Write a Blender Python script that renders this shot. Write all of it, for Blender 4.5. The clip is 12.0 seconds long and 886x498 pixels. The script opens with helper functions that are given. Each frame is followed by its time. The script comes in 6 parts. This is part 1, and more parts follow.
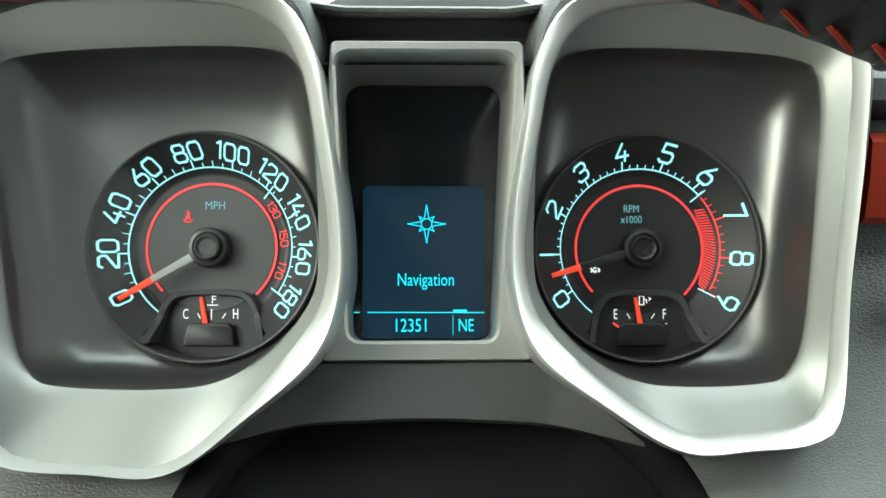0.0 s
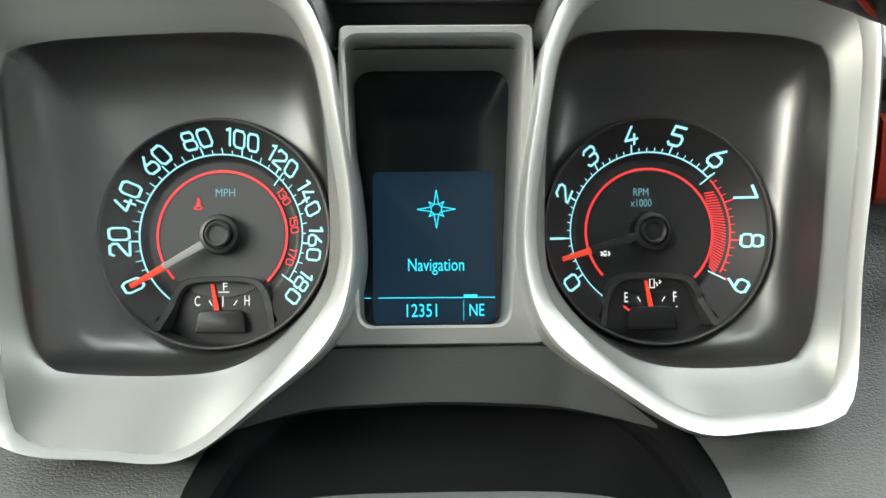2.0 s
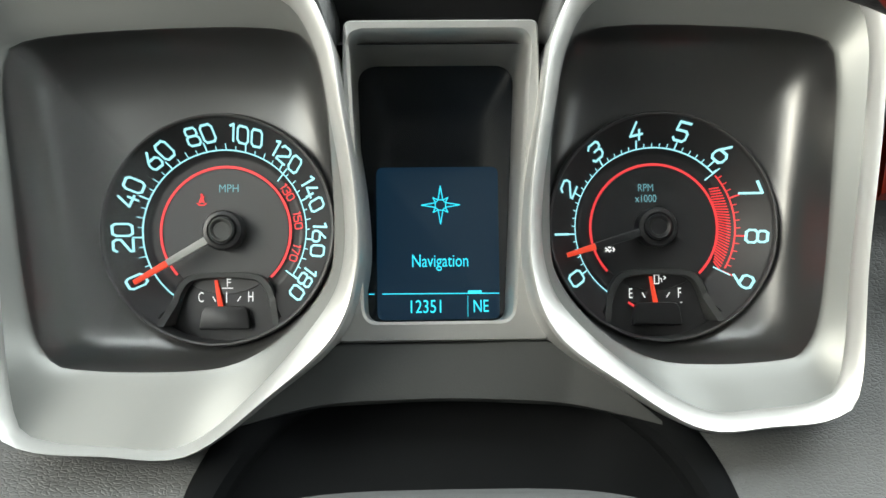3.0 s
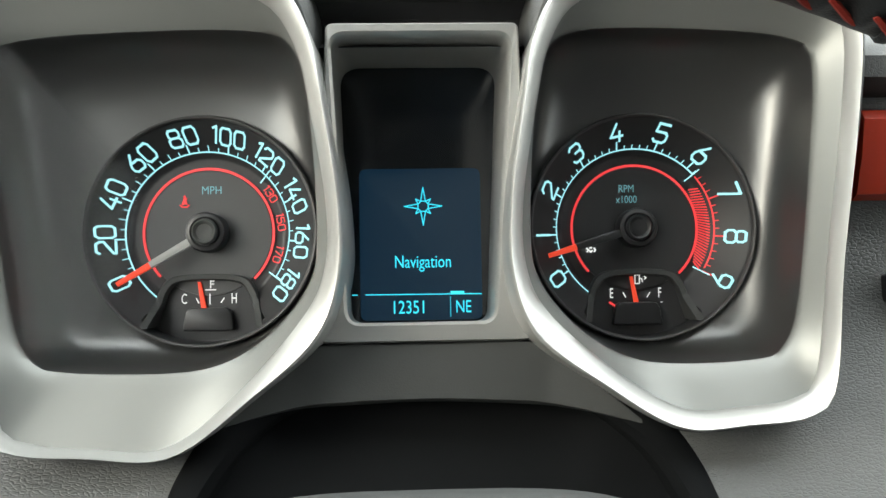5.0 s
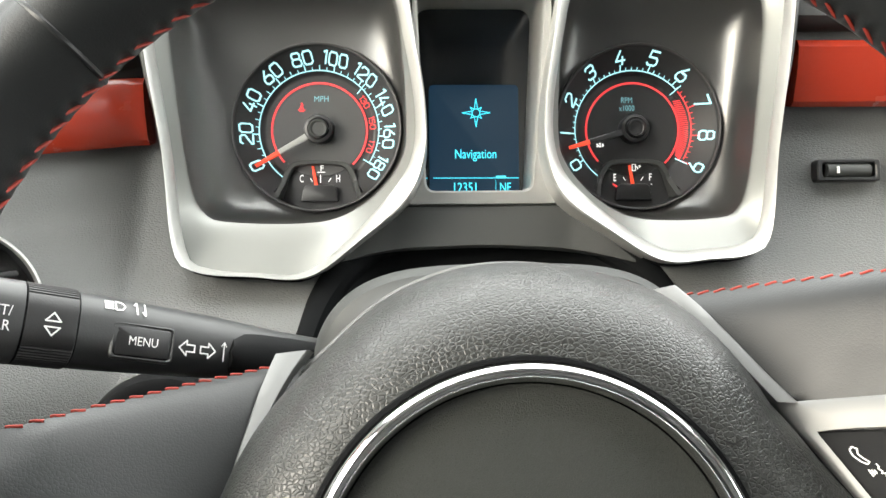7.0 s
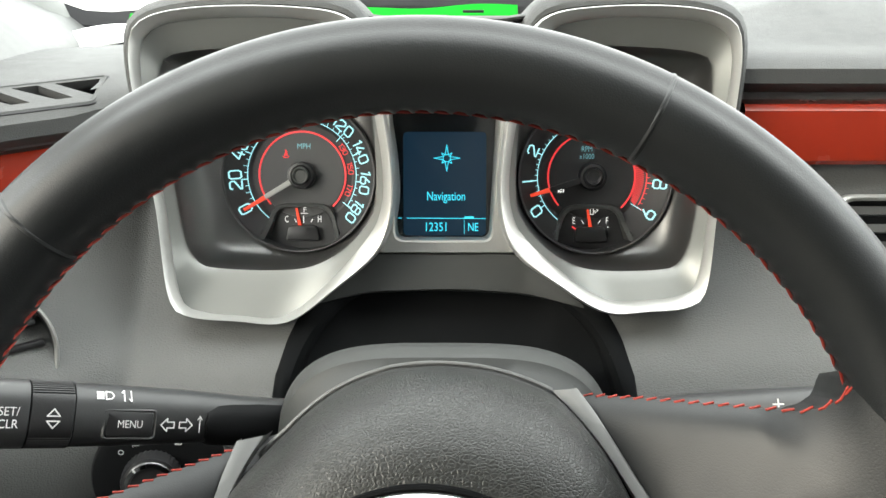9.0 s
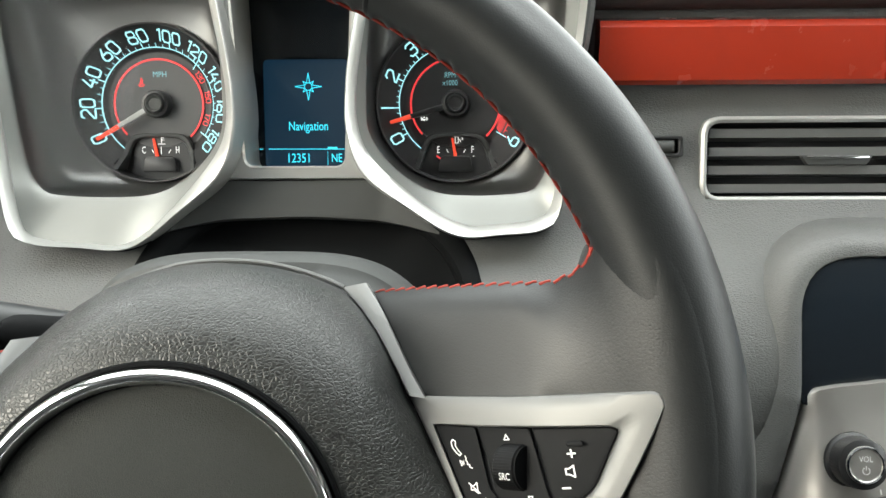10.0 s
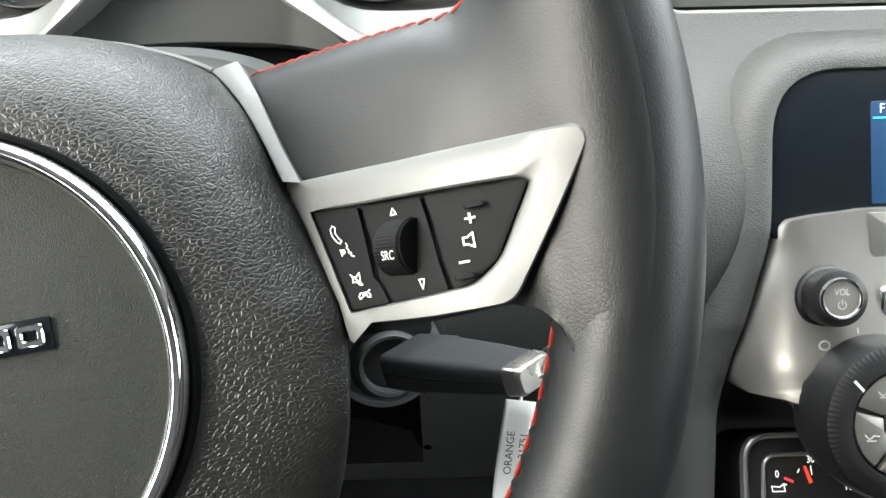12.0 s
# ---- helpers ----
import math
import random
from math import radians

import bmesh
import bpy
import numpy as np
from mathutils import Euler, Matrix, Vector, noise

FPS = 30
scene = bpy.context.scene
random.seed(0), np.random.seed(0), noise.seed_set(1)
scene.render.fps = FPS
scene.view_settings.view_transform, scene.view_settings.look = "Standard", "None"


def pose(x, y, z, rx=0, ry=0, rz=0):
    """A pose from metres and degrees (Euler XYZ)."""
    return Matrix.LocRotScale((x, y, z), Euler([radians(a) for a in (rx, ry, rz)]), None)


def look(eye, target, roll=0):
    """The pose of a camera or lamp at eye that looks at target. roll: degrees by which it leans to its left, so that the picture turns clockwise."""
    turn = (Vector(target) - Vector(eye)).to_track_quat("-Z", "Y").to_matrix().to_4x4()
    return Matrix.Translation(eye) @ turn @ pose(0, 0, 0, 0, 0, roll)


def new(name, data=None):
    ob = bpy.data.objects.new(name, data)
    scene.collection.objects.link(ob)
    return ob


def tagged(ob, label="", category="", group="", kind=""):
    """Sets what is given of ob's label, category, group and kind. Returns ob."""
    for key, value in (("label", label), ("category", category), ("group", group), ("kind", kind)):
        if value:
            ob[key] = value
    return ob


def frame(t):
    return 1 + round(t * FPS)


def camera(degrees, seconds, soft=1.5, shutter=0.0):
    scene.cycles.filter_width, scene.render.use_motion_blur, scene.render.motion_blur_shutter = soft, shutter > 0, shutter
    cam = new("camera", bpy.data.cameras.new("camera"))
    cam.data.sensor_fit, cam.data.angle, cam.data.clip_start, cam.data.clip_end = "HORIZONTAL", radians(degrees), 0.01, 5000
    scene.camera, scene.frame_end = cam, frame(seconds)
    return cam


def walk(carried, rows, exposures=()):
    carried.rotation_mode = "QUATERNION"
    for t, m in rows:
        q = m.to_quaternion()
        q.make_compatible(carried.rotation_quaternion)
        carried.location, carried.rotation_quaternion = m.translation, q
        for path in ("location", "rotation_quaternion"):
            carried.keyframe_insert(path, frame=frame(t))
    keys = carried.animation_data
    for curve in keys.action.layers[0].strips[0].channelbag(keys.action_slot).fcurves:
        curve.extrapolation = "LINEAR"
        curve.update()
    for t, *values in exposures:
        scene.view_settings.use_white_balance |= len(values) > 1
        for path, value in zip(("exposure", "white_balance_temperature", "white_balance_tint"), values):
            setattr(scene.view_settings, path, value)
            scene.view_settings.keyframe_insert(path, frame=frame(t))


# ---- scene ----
cam = camera(57.0, 12.0)
PATH = [
    (0, (-0.001, 0.021, 0.966), (0.045, 1.98, 0.564), 0.2),
    (0.5, (0.002, 0.021, 0.965), (0.038, 1.978, 0.554), 0.0),
    (1, (-0.003, 0.018, 0.964), (0.033, 1.975, 0.555), -0.2),
    (1.5, (-0.005, 0.018, 0.964), (0.03, 1.974, 0.549), -0.3),
    (2, (-0.004, 0.02, 0.963), (0.035, 1.975, 0.544), -0.4),
    (2.5, (-0.006, 0.021, 0.963), (0.034, 1.975, 0.537), -0.4),
    (4.5, (-0.005, 0.02, 0.965), (0.051, 1.971, 0.527), -0.5),
    (5, (-0.004, 0.019, 0.965), (0.067, 1.969, 0.528), -0.4),
    (5.5, (-0.009, 0.011, 0.969), (0.063, 1.963, 0.536), -0.5),
    (6, (-0.011, -0.034, 0.978), (0.062, 1.916, 0.539), -0.4),
    (6.5, (-0.016, -0.075, 0.952), (0.059, 1.872, 0.503), -0.4),
    (6.7, (-0.029, -0.093, 0.951), (0.056, 1.851, 0.485), -0.1),
    (8.3, (-0.043, -0.122, 1.006), (-0.096, 1.731, 0.255), -0.1),
    (8.5, (-0.035, -0.124, 1.021), (-0.075, 1.733, 0.279), -0.0),
    (9, (0.003, -0.125, 1.038), (-0.018, 1.735, 0.304), -0.1),
    (9.5, (0.051, -0.127, 1.018), (0.032, 1.736, 0.291), -0.2),
    (10, (0.085, -0.127, 0.992), (0.058, 1.738, 0.269), -0.5),
    (10.5, (0.102, -0.119, 0.96), (0.059, 1.735, 0.211), -1.2),
    (11, (0.111, -0.1, 0.932), (0.073, 1.748, 0.17), -1.7),
    (11.5, (0.111, -0.097, 0.926), (0.111, 1.734, 0.122), -1.2),
    (12, (0.11, -0.095, 0.927), (0.131, 1.7, 0.045), -1.2),
]
walk(cam, [(t, look(eye, target, roll)) for t, eye, target, roll in PATH], exposures=[(0, 1.6, 6350, -8), (1, 1.58, 6450, 0), (2, 1.55, 6450, 2), (5, 1.42, 6530, 3), (5.5, 1.48, 6550, 3), (6, 1.95, 6450, 5), (6.5, 2.1, 6800, 6), (8.5, 1.97, 6750, 5), (9, 1.56, 6700, 4), (9.5, 1.3, 6750, 2), (10, 1.7, 6650, 3), (10.5, 1.9, 6450, 5), (11, 1.82, 6450, 5), (11.5, 2.08, 6450, 5), (12, 2.16, 6450, 5)])

# ---- light ----
world = bpy.data.worlds.new("world")
scene.world = world
world.use_nodes = True
wn = world.node_tree
sky = wn.nodes.new("ShaderNodeTexSky")
sky.sky_type = "NISHITA"
sky.sun_disc = False
sky.sun_elevation, sky.sun_rotation = radians(23), radians(241)
sky.air_density, sky.dust_density, sky.ozone_density = 1.0, 6.0, 1.0
soften = wn.nodes.new("ShaderNodeMixRGB")
soften.inputs[0].default_value = 0.75
soften.inputs[2].default_value = (20, 20.4, 20.8, 1)
wn.links.new(sky.outputs[0], soften.inputs[1])
wn.links.new(soften.outputs[0], wn.nodes["Background"].inputs[0])
wn.nodes["Background"].inputs[1].default_value = 0.15
sun = new("sun", bpy.data.lights.new("sun", "SUN"))
sun.data.energy, sun.data.angle, sun.data.color = 0.6, radians(30), (1.0, 0.97, 0.93)
sun.matrix_world = look((-2.4, -1.1, 2.1), (0.1, 0.3, 0.9))


# ---- materials ----
def material(name, color, rough=0.5, metal=0.0, grain=0.0, size=600.0, mottle=0.06, spec=0.5, cells=False, coat=0.0, warped=1.2, rough_var=0.08, stretch=None):
    m = bpy.data.materials.new(name)
    m.use_nodes = True
    nt = m.node_tree
    b = nt.nodes["Principled BSDF"]
    b.inputs["Metallic"].default_value = metal
    b.inputs["Specular IOR Level"].default_value = spec
    b.inputs["Coat Weight"].default_value = coat
    b.inputs["Coat Roughness"].default_value = 0.06
    tc = nt.nodes.new("ShaderNodeTexCoord")
    src = tc.outputs["Object"]
    if stretch:
        mp = nt.nodes.new("ShaderNodeMapping")
        mp.inputs["Scale"].default_value = stretch
        nt.links.new(src, mp.inputs[0])
        src = mp.outputs[0]
    n1 = nt.nodes.new("ShaderNodeTexNoise")
    n1.inputs["Scale"].default_value = 22.0
    n1.inputs["Detail"].default_value = 6.0
    nt.links.new(src, n1.inputs["Vector"])
    ramp = nt.nodes.new("ShaderNodeMapRange")
    ramp.inputs[3].default_value, ramp.inputs[4].default_value = 1 - mottle * 2, 1 + mottle * 2
    nt.links.new(n1.outputs[0], ramp.inputs[0])
    mul = nt.nodes.new("ShaderNodeVectorMath")
    mul.operation = "SCALE"
    mul.inputs[0].default_value = color[:3]
    nt.links.new(ramp.outputs[0], mul.inputs["Scale"])
    nt.links.new(mul.outputs[0], b.inputs["Base Color"])
    n2 = nt.nodes.new("ShaderNodeTexNoise")
    n2.inputs["Scale"].default_value = 90.0
    n2.inputs["Detail"].default_value = 5.0
    nt.links.new(src, n2.inputs["Vector"])
    rr = nt.nodes.new("ShaderNodeMapRange")
    rr.inputs[3].default_value, rr.inputs[4].default_value = max(0.02, rough - rough_var), min(1, rough + rough_var)
    nt.links.new(n2.outputs[0], rr.inputs[0])
    nt.links.new(rr.outputs[0], b.inputs["Roughness"])
    if grain:
        bump = nt.nodes.new("ShaderNodeBump")
        bump.inputs["Distance"].default_value = 0.0003 if cells else 0.0002
        bump.inputs["Strength"].default_value = grain
        if cells:
            warp = nt.nodes.new("ShaderNodeTexNoise")
            warp.inputs["Scale"].default_value = size * 0.6
            nt.links.new(src, warp.inputs["Vector"])
            mixv = nt.nodes.new("ShaderNodeMixRGB")
            mixv.blend_type = "ADD"
            mixv.inputs[0].default_value = warped / size
            nt.links.new(src, mixv.inputs[1])
            nt.links.new(warp.outputs["Color"], mixv.inputs[2])
            v = nt.nodes.new("ShaderNodeTexVoronoi")
            v.feature = "DISTANCE_TO_EDGE"
            v.inputs["Scale"].default_value = size
            nt.links.new(mixv.outputs[0], v.inputs["Vector"])
            crack = nt.nodes.new("ShaderNodeMapRange")
            crack.interpolation_type = "SMOOTHSTEP"
            crack.inputs[1].default_value, crack.inputs[2].default_value = 0.0, 0.20
            nt.links.new(v.outputs["Distance"], crack.inputs[0])
            fold = nt.nodes.new("ShaderNodeTexNoise")
            fold.inputs["Scale"].default_value = size * 0.4
            fold.inputs["Detail"].default_value = 2.0
            nt.links.new(src, fold.inputs["Vector"])
            dome = nt.nodes.new("ShaderNodeMath")
            dome.operation = "MULTIPLY_ADD"
            dome.inputs[1].default_value = 0.8
            nt.links.new(fold.outputs[0], dome.inputs[0])
            nt.links.new(crack.outputs[0], dome.inputs[2])
            nt.links.new(dome.outputs[0], bump.inputs["Height"])
        else:
            g = nt.nodes.new("ShaderNodeTexNoise")
            g.inputs["Scale"].default_value = size
            g.inputs["Detail"].default_value = 3.0
            nt.links.new(src, g.inputs["Vector"])
            nt.links.new(g.outputs[0], bump.inputs["Height"])
        nt.links.new(bump.outputs[0], b.inputs["Normal"])
    return m


def glow(name, color, strength):
    m = bpy.data.materials.new(name)
    m.use_nodes = True
    b = m.node_tree.nodes["Principled BSDF"]
    b.inputs["Base Color"].default_value = (*[c * 0.5 for c in color], 1)
    b.inputs["Roughness"].default_value = 0.6
    b.inputs["Emission Color"].default_value = (*color, 1)
    b.inputs["Emission Strength"].default_value = strength
    return m


def clear(name, rough=0.0, tint=(1, 1, 1), strength=0.05):
    """Thin clear plastic: see-through with a weak gloss that grows at grazing angles."""
    m = bpy.data.materials.new(name)
    m.use_nodes = True
    nt = m.node_tree
    nt.nodes.clear()
    out = nt.nodes.new("ShaderNodeOutputMaterial")
    t = nt.nodes.new("ShaderNodeBsdfTransparent")
    t.inputs[0].default_value = (*tint, 1)
    g = nt.nodes.new("ShaderNodeBsdfGlossy")
    g.inputs["Roughness"].default_value = rough
    f = nt.nodes.new("ShaderNodeFresnel")
    f.inputs[0].default_value = 1.0 + strength * 9
    mix = nt.nodes.new("ShaderNodeMixShader")
    nt.links.new(f.outputs[0], mix.inputs[0])
    nt.links.new(t.outputs[0], mix.inputs[1])
    nt.links.new(g.outputs[0], mix.inputs[2])
    nt.links.new(mix.outputs[0], out.inputs[0])
    return m


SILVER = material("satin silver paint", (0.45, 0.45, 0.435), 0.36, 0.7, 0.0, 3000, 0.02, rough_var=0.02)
# Grey-silver of the hood walls, darkened so its colour carries their shade.
SHADED_SILVER = material("satin grey-silver paint darkened for shade", (0.182, 0.186, 0.177), 0.42, 0.45, 0.0, 3000, 0.02, coat=0.1, rough_var=0.02)
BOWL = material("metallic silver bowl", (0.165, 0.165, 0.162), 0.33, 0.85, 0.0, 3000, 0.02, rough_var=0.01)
TRIM = material("brushed aluminium trim", (0.140, 0.141, 0.138), 0.47, 0.45, 0.02, 900, 0.03, stretch=(0.15, 1, 1))
DASH = material("grained dark grey dash plastic", (0.085, 0.086, 0.084), 0.43, 0, 0.45, 850, 0.05, cells=True, warped=0.6, stretch=(0.5, 1, 1))
DASH_TOP = material("grained grey dash pad", (0.052, 0.053, 0.052), 0.60, 0, 0.4, 800, 0.05, spec=0.38, cells=True)
SMOOTH = material("smooth dark grey plastic", (0.042, 0.044, 0.043), 0.55, 0, 0.3, 1400, 0.05, spec=0.35)
LEATHER = material("smooth black leather", (0.0120, 0.0132, 0.0140), 0.42, 0, 0.10, 1000, 0.12, spec=0.36, cells=True, warped=0.3)
AIRBAG = material("pebbled black vinyl", (0.019, 0.020, 0.019), 0.38, 0, 0.50, 820, 0.08, cells=True, warped=0.4, stretch=(0.72, 1, 1))
BLACK = material("black plastic", (0.015, 0.015, 0.016), 0.4, 0, 0.2, 1500, 0.1)
BLACK_SOFT = material("matt black plastic", (0.016, 0.016, 0.018), 0.7, 0, 0.3, 900, 0.1)
GLOSS_BLACK = material("glossy black plastic", (0.008, 0.010, 0.014), 0.08, 0, 0, 1, 0.02, rough_var=0.02)
CHROME = material("chrome", (0.92, 0.92, 0.93), 0.03, 1.0, 0, 1, 0.02, rough_var=0.03)
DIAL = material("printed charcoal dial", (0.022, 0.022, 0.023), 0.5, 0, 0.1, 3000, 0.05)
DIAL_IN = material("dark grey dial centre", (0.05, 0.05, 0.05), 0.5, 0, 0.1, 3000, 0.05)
ORANGE = material("orange-red gloss trim", (0.30, 0.024, 0.009), 0.25, 0, 0.02, 800, 0.04, coat=0.6)
STITCH = material("red thread", (0.26, 0.022, 0.012), 0.7, 0, 0.5, 2500, 0.15)
WHITE = material("white print", (0.75, 0.75, 0.74), 0.6, 0, 0, 1, 0.02)
PAPER = material("white paper", (0.88, 0.88, 0.86), 0.8, 0, 0.2, 900, 0.03)
INK = material("black ink", (0.02, 0.02, 0.02), 0.7, 0, 0, 1, 0.02)
PANEL = material("pewter metallic paint", (0.36, 0.345, 0.325), 0.34, 0.75, 0.05, 3500, 0.03)
CARPET = material("black carpet", (0.06, 0.06, 0.064), 0.95, 0, 1.0, 700, 0.2)
REAR = material("dark grey seat cloth", (0.06, 0.06, 0.058), 0.9, 0, 0.4, 900, 0.05)
LINER = material("grey headliner cloth", (0.27, 0.27, 0.262), 0.9, 0, 0.4, 900, 0.05)
CLOTH = material("grey pillar cloth", (0.19, 0.195, 0.188), 0.9, 0, 0.4, 900, 0.05)
GREEN = material("bright green sheet", (0.004, 0.22, 0.012), 0.7, 0, 0.1, 200, 0.1, spec=0.1)
# Darker than the pillar cloth: the trim's backlit shade is in this grey.
PILLAR_SHADED = material("grey pillar plastic darkened for shade", (0.075, 0.078, 0.075), 0.50, 0, 0.3, 900, 0.05, spec=0.4)
VINYL_FINE = material("fine-grained black vinyl", (0.016, 0.018, 0.016), 0.5, 0, 0.5, 1500, 0.05, spec=0.35, cells=True)
SWITCH = material("soft-touch black plastic", (0.0055, 0.0058, 0.0064), 0.6, 0, 0.15, 1500, 0.06, spec=0.12)
STALK = material("satin black stalk plastic", (0.032, 0.033, 0.034), 0.40, 0, 0.15, 1400, 0.05)
SLAT = material("satin grey vent slat", (0.11, 0.112, 0.11), 0.35, 0, 0.1, 1500, 0.04)
CHROME_WORN = material("scratched bright metal", (0.62, 0.60, 0.57), 0.28, 1.0, 0.5, 500, 0.12)
GAITER = material("dull black rubber", (0.0065, 0.007, 0.0075), 0.8, 0, 0.2, 900, 0.1, spec=0.05)
FOB = material("scuffed charcoal plastic", (0.058, 0.060, 0.064), 0.42, 0, 0.5, 600, 0.12)
LOCK = material("dull grey metal", (0.22, 0.22, 0.225), 0.38, 0.8, 0.1, 800, 0.08)
GROUND = material("pale concrete", (0.42, 0.41, 0.39), 0.9, 0, 0.3, 40, 0.1)
SCREEN = material("dark screen glass", (0.006, 0.009, 0.013), 0.22, 0, 0, 1, 0.02, rough_var=0.02)
NAV_BLUE = glow("blue screen light", (0.006, 0.055, 0.15), 0.16)
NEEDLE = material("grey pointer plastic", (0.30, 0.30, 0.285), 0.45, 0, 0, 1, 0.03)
DIM = glow("dim cyan print", (0.22, 0.50, 0.56), 0.20)
CYAN = glow("cyan lit print", (0.36, 0.76, 0.86), 0.42)
LCD = glow("cyan lcd segment", (0.05, 0.62, 0.82), 0.52)
LCD_BACK = glow("dim blue lcd back", (0.001, 0.0075, 0.016), 0.8)
RED_LIT = glow("red lit print", (0.80, 0.050, 0.055), 0.36)
RED_NEEDLE = glow("red needle plastic", (0.9, 0.07, 0.03), 0.25)
WHITE_LIT = glow("white lit print", (0.8, 0.8, 0.8), 0.4)
LENS = clear("clear lens", strength=0.017)
GLASS = clear("window glass", strength=0.03)


# ---- mesh helpers ----
def mesh_of(name, bm, mat, smooth=True):
    me = bpy.data.meshes.new(name)
    bm.normal_update()
    bm.to_mesh(me)
    bm.free()
    me.materials.append(mat)
    if smooth:
        for p in me.polygons:
            p.use_smooth = True
        me.set_sharp_from_angle(angle=radians(38))
    return me


def part(name, bm, mat, parent, label="", smooth=True):
    ob = new(name, mesh_of(name, bm, mat, smooth))
    ob.parent = parent
    if label:
        tagged(ob, label)
    return ob


def thing(name, m, label, category, group="", kind=""):
    ob = new(name)
    ob.empty_display_size = 0.02
    ob.matrix_world = m
    return tagged(ob, label, category, group, kind)


def solo(name, bm, mat, label, category, m=None, group="", kind="", smooth=True):
    ob = new(name, mesh_of(name, bm, mat, smooth))
    if m:
        ob.matrix_world = m
    return tagged(ob, label, category, group, kind)


def spline(pts, n=96, closed=True):
    """Points along a Catmull-Rom curve, evenly spaced."""
    P = [Vector(p) for p in pts]
    k, out = len(P), []
    for i in range(k if closed else k - 1):
        if closed:
            a, b, c, d = P[i - 1], P[i], P[(i + 1) % k], P[(i + 2) % k]
        else:
            a, b, c, d = P[max(i - 1, 0)], P[i], P[i + 1], P[min(i + 2, k - 1)]
        for s in range(12):
            t = s / 12
            out.append(0.5 * ((2 * b) + (c - a) * t + (2 * a - 5 * b + 4 * c - d) * t * t + (3 * b - a - 3 * c + d) * t ** 3))
    out.append(out[0] if closed else P[-1])
    L = [0.0]
    for a, b in zip(out, out[1:]):
        L.append(L[-1] + (b - a).length)
    res, j = [], 0
    m = n if closed else n - 1
    for i in range(n):
        s = L[-1] * i / m
        while j < len(L) - 2 and L[j + 1] < s:
            j += 1
        f = (s - L[j]) / max(L[j + 1] - L[j], 1e-9)
        res.append(out[j].lerp(out[j + 1], min(max(f, 0), 1)))
    return res


def rounded(pts, r, seg=6):
    """A polygon with its corners rounded; r is one radius or one for each corner."""
    k, out = len(pts), []
    for i in range(k):
        p, a, b = Vector(pts[i]).to_2d(), Vector(pts[i - 1]).to_2d(), Vector(pts[(i + 1) % k]).to_2d()
        rad = r[i] if isinstance(r, (list, tuple)) else r
        u, v = (a - p), (b - p)
        d = min(rad, u.length * 0.49, v.length * 0.49)
        u, v = p + u.normalized() * d, p + v.normalized() * d
        for s in range(seg + 1):
            t = s / seg
            out.append((1 - t) ** 2 * u + 2 * t * (1 - t) * p + t * t * v)
    return out


def rrect(w, h, r, seg=5, x=0.0, y=0.0):
    return rounded([(x - w / 2, y - h / 2), (x + w / 2, y - h / 2), (x + w / 2, y + h / 2), (x - w / 2, y + h / 2)], r, seg)


def polar(pts, centre, n=112):
    """An outline sampled at even angles round a centre."""
    C, P, out = Vector(centre), [Vector(p).to_2d() for p in pts], []
    for i in range(n):
        a = 2 * math.pi * i / n
        d, best = Vector((math.cos(a), math.sin(a))), 0.0
        for p, q in zip(P, P[1:] + P[:1]):
            e, w = q - p, p - C
            den = d.x * e.y - d.y * e.x
            if abs(den) < 1e-12:
                continue
            t = (w.x * e.y - w.y * e.x) / den
            s = (w.x * d.y - w.y * d.x) / den
            if t > 0 and -1e-6 <= s <= 1 + 1e-6:
                best = max(best, t)
        out.append(C + d * best)
    return out


def ring3(pts, h):
    return [(p[0], p[1], h) for p in pts]


def loft(rings, cap0=False, cap1=False, closed=True, bm=None):
    bm = bm or bmesh.new()
    rows = [[bm.verts.new(p) for p in r] for r in rings]
    for a, b in zip(rows, rows[1:]):
        k = len(a)
        for i in range(k if closed else k - 1):
            bm.faces.new((a[i], a[(i + 1) % k], b[(i + 1) % k], b[i]))
    if cap0:
        bm.faces.new(rows[0][::-1])
    if cap1:
        bm.faces.new(rows[-1])
    return bm


def inset(pts, d):
    """An outline moved inwards by d (outwards: minus); pts run counter-clockwise."""
    k, out = len(pts), []
    for i in range(k):
        a, p, b = Vector(pts[i - 1]).to_2d(), Vector(pts[i]).to_2d(), Vector(pts[(i + 1) % k]).to_2d()
        t = (b - a).normalized() if (b - a).length > 1e-9 else Vector((1, 0))
        out.append(p + Vector((-t.y, t.x)) * d)
    return out


def slab(pts, z0, z1, edge=0.0006, bm=None):
    """A plate with an eased upper edge; pts run counter-clockwise."""
    return loft([ring3(pts, z0), ring3(pts, z1 - edge), ring3(inset(pts, edge * 0.3), z1 - edge * 0.3), ring3(inset(pts, edge), z1)], True, True, bm=bm)


def frame_bm(outer, inner, z0, z1, edge=0.0008, bm=None):
    """A flat ring between two outlines with the same number of points."""
    return loft([ring3(inner, z0), ring3(inner, z1 - edge), ring3(inset(inner, -edge), z1), ring3(inset(outer, edge), z1), ring3(outer, z1 - edge), ring3(outer, z0), ring3(inner, z0)], bm=bm)


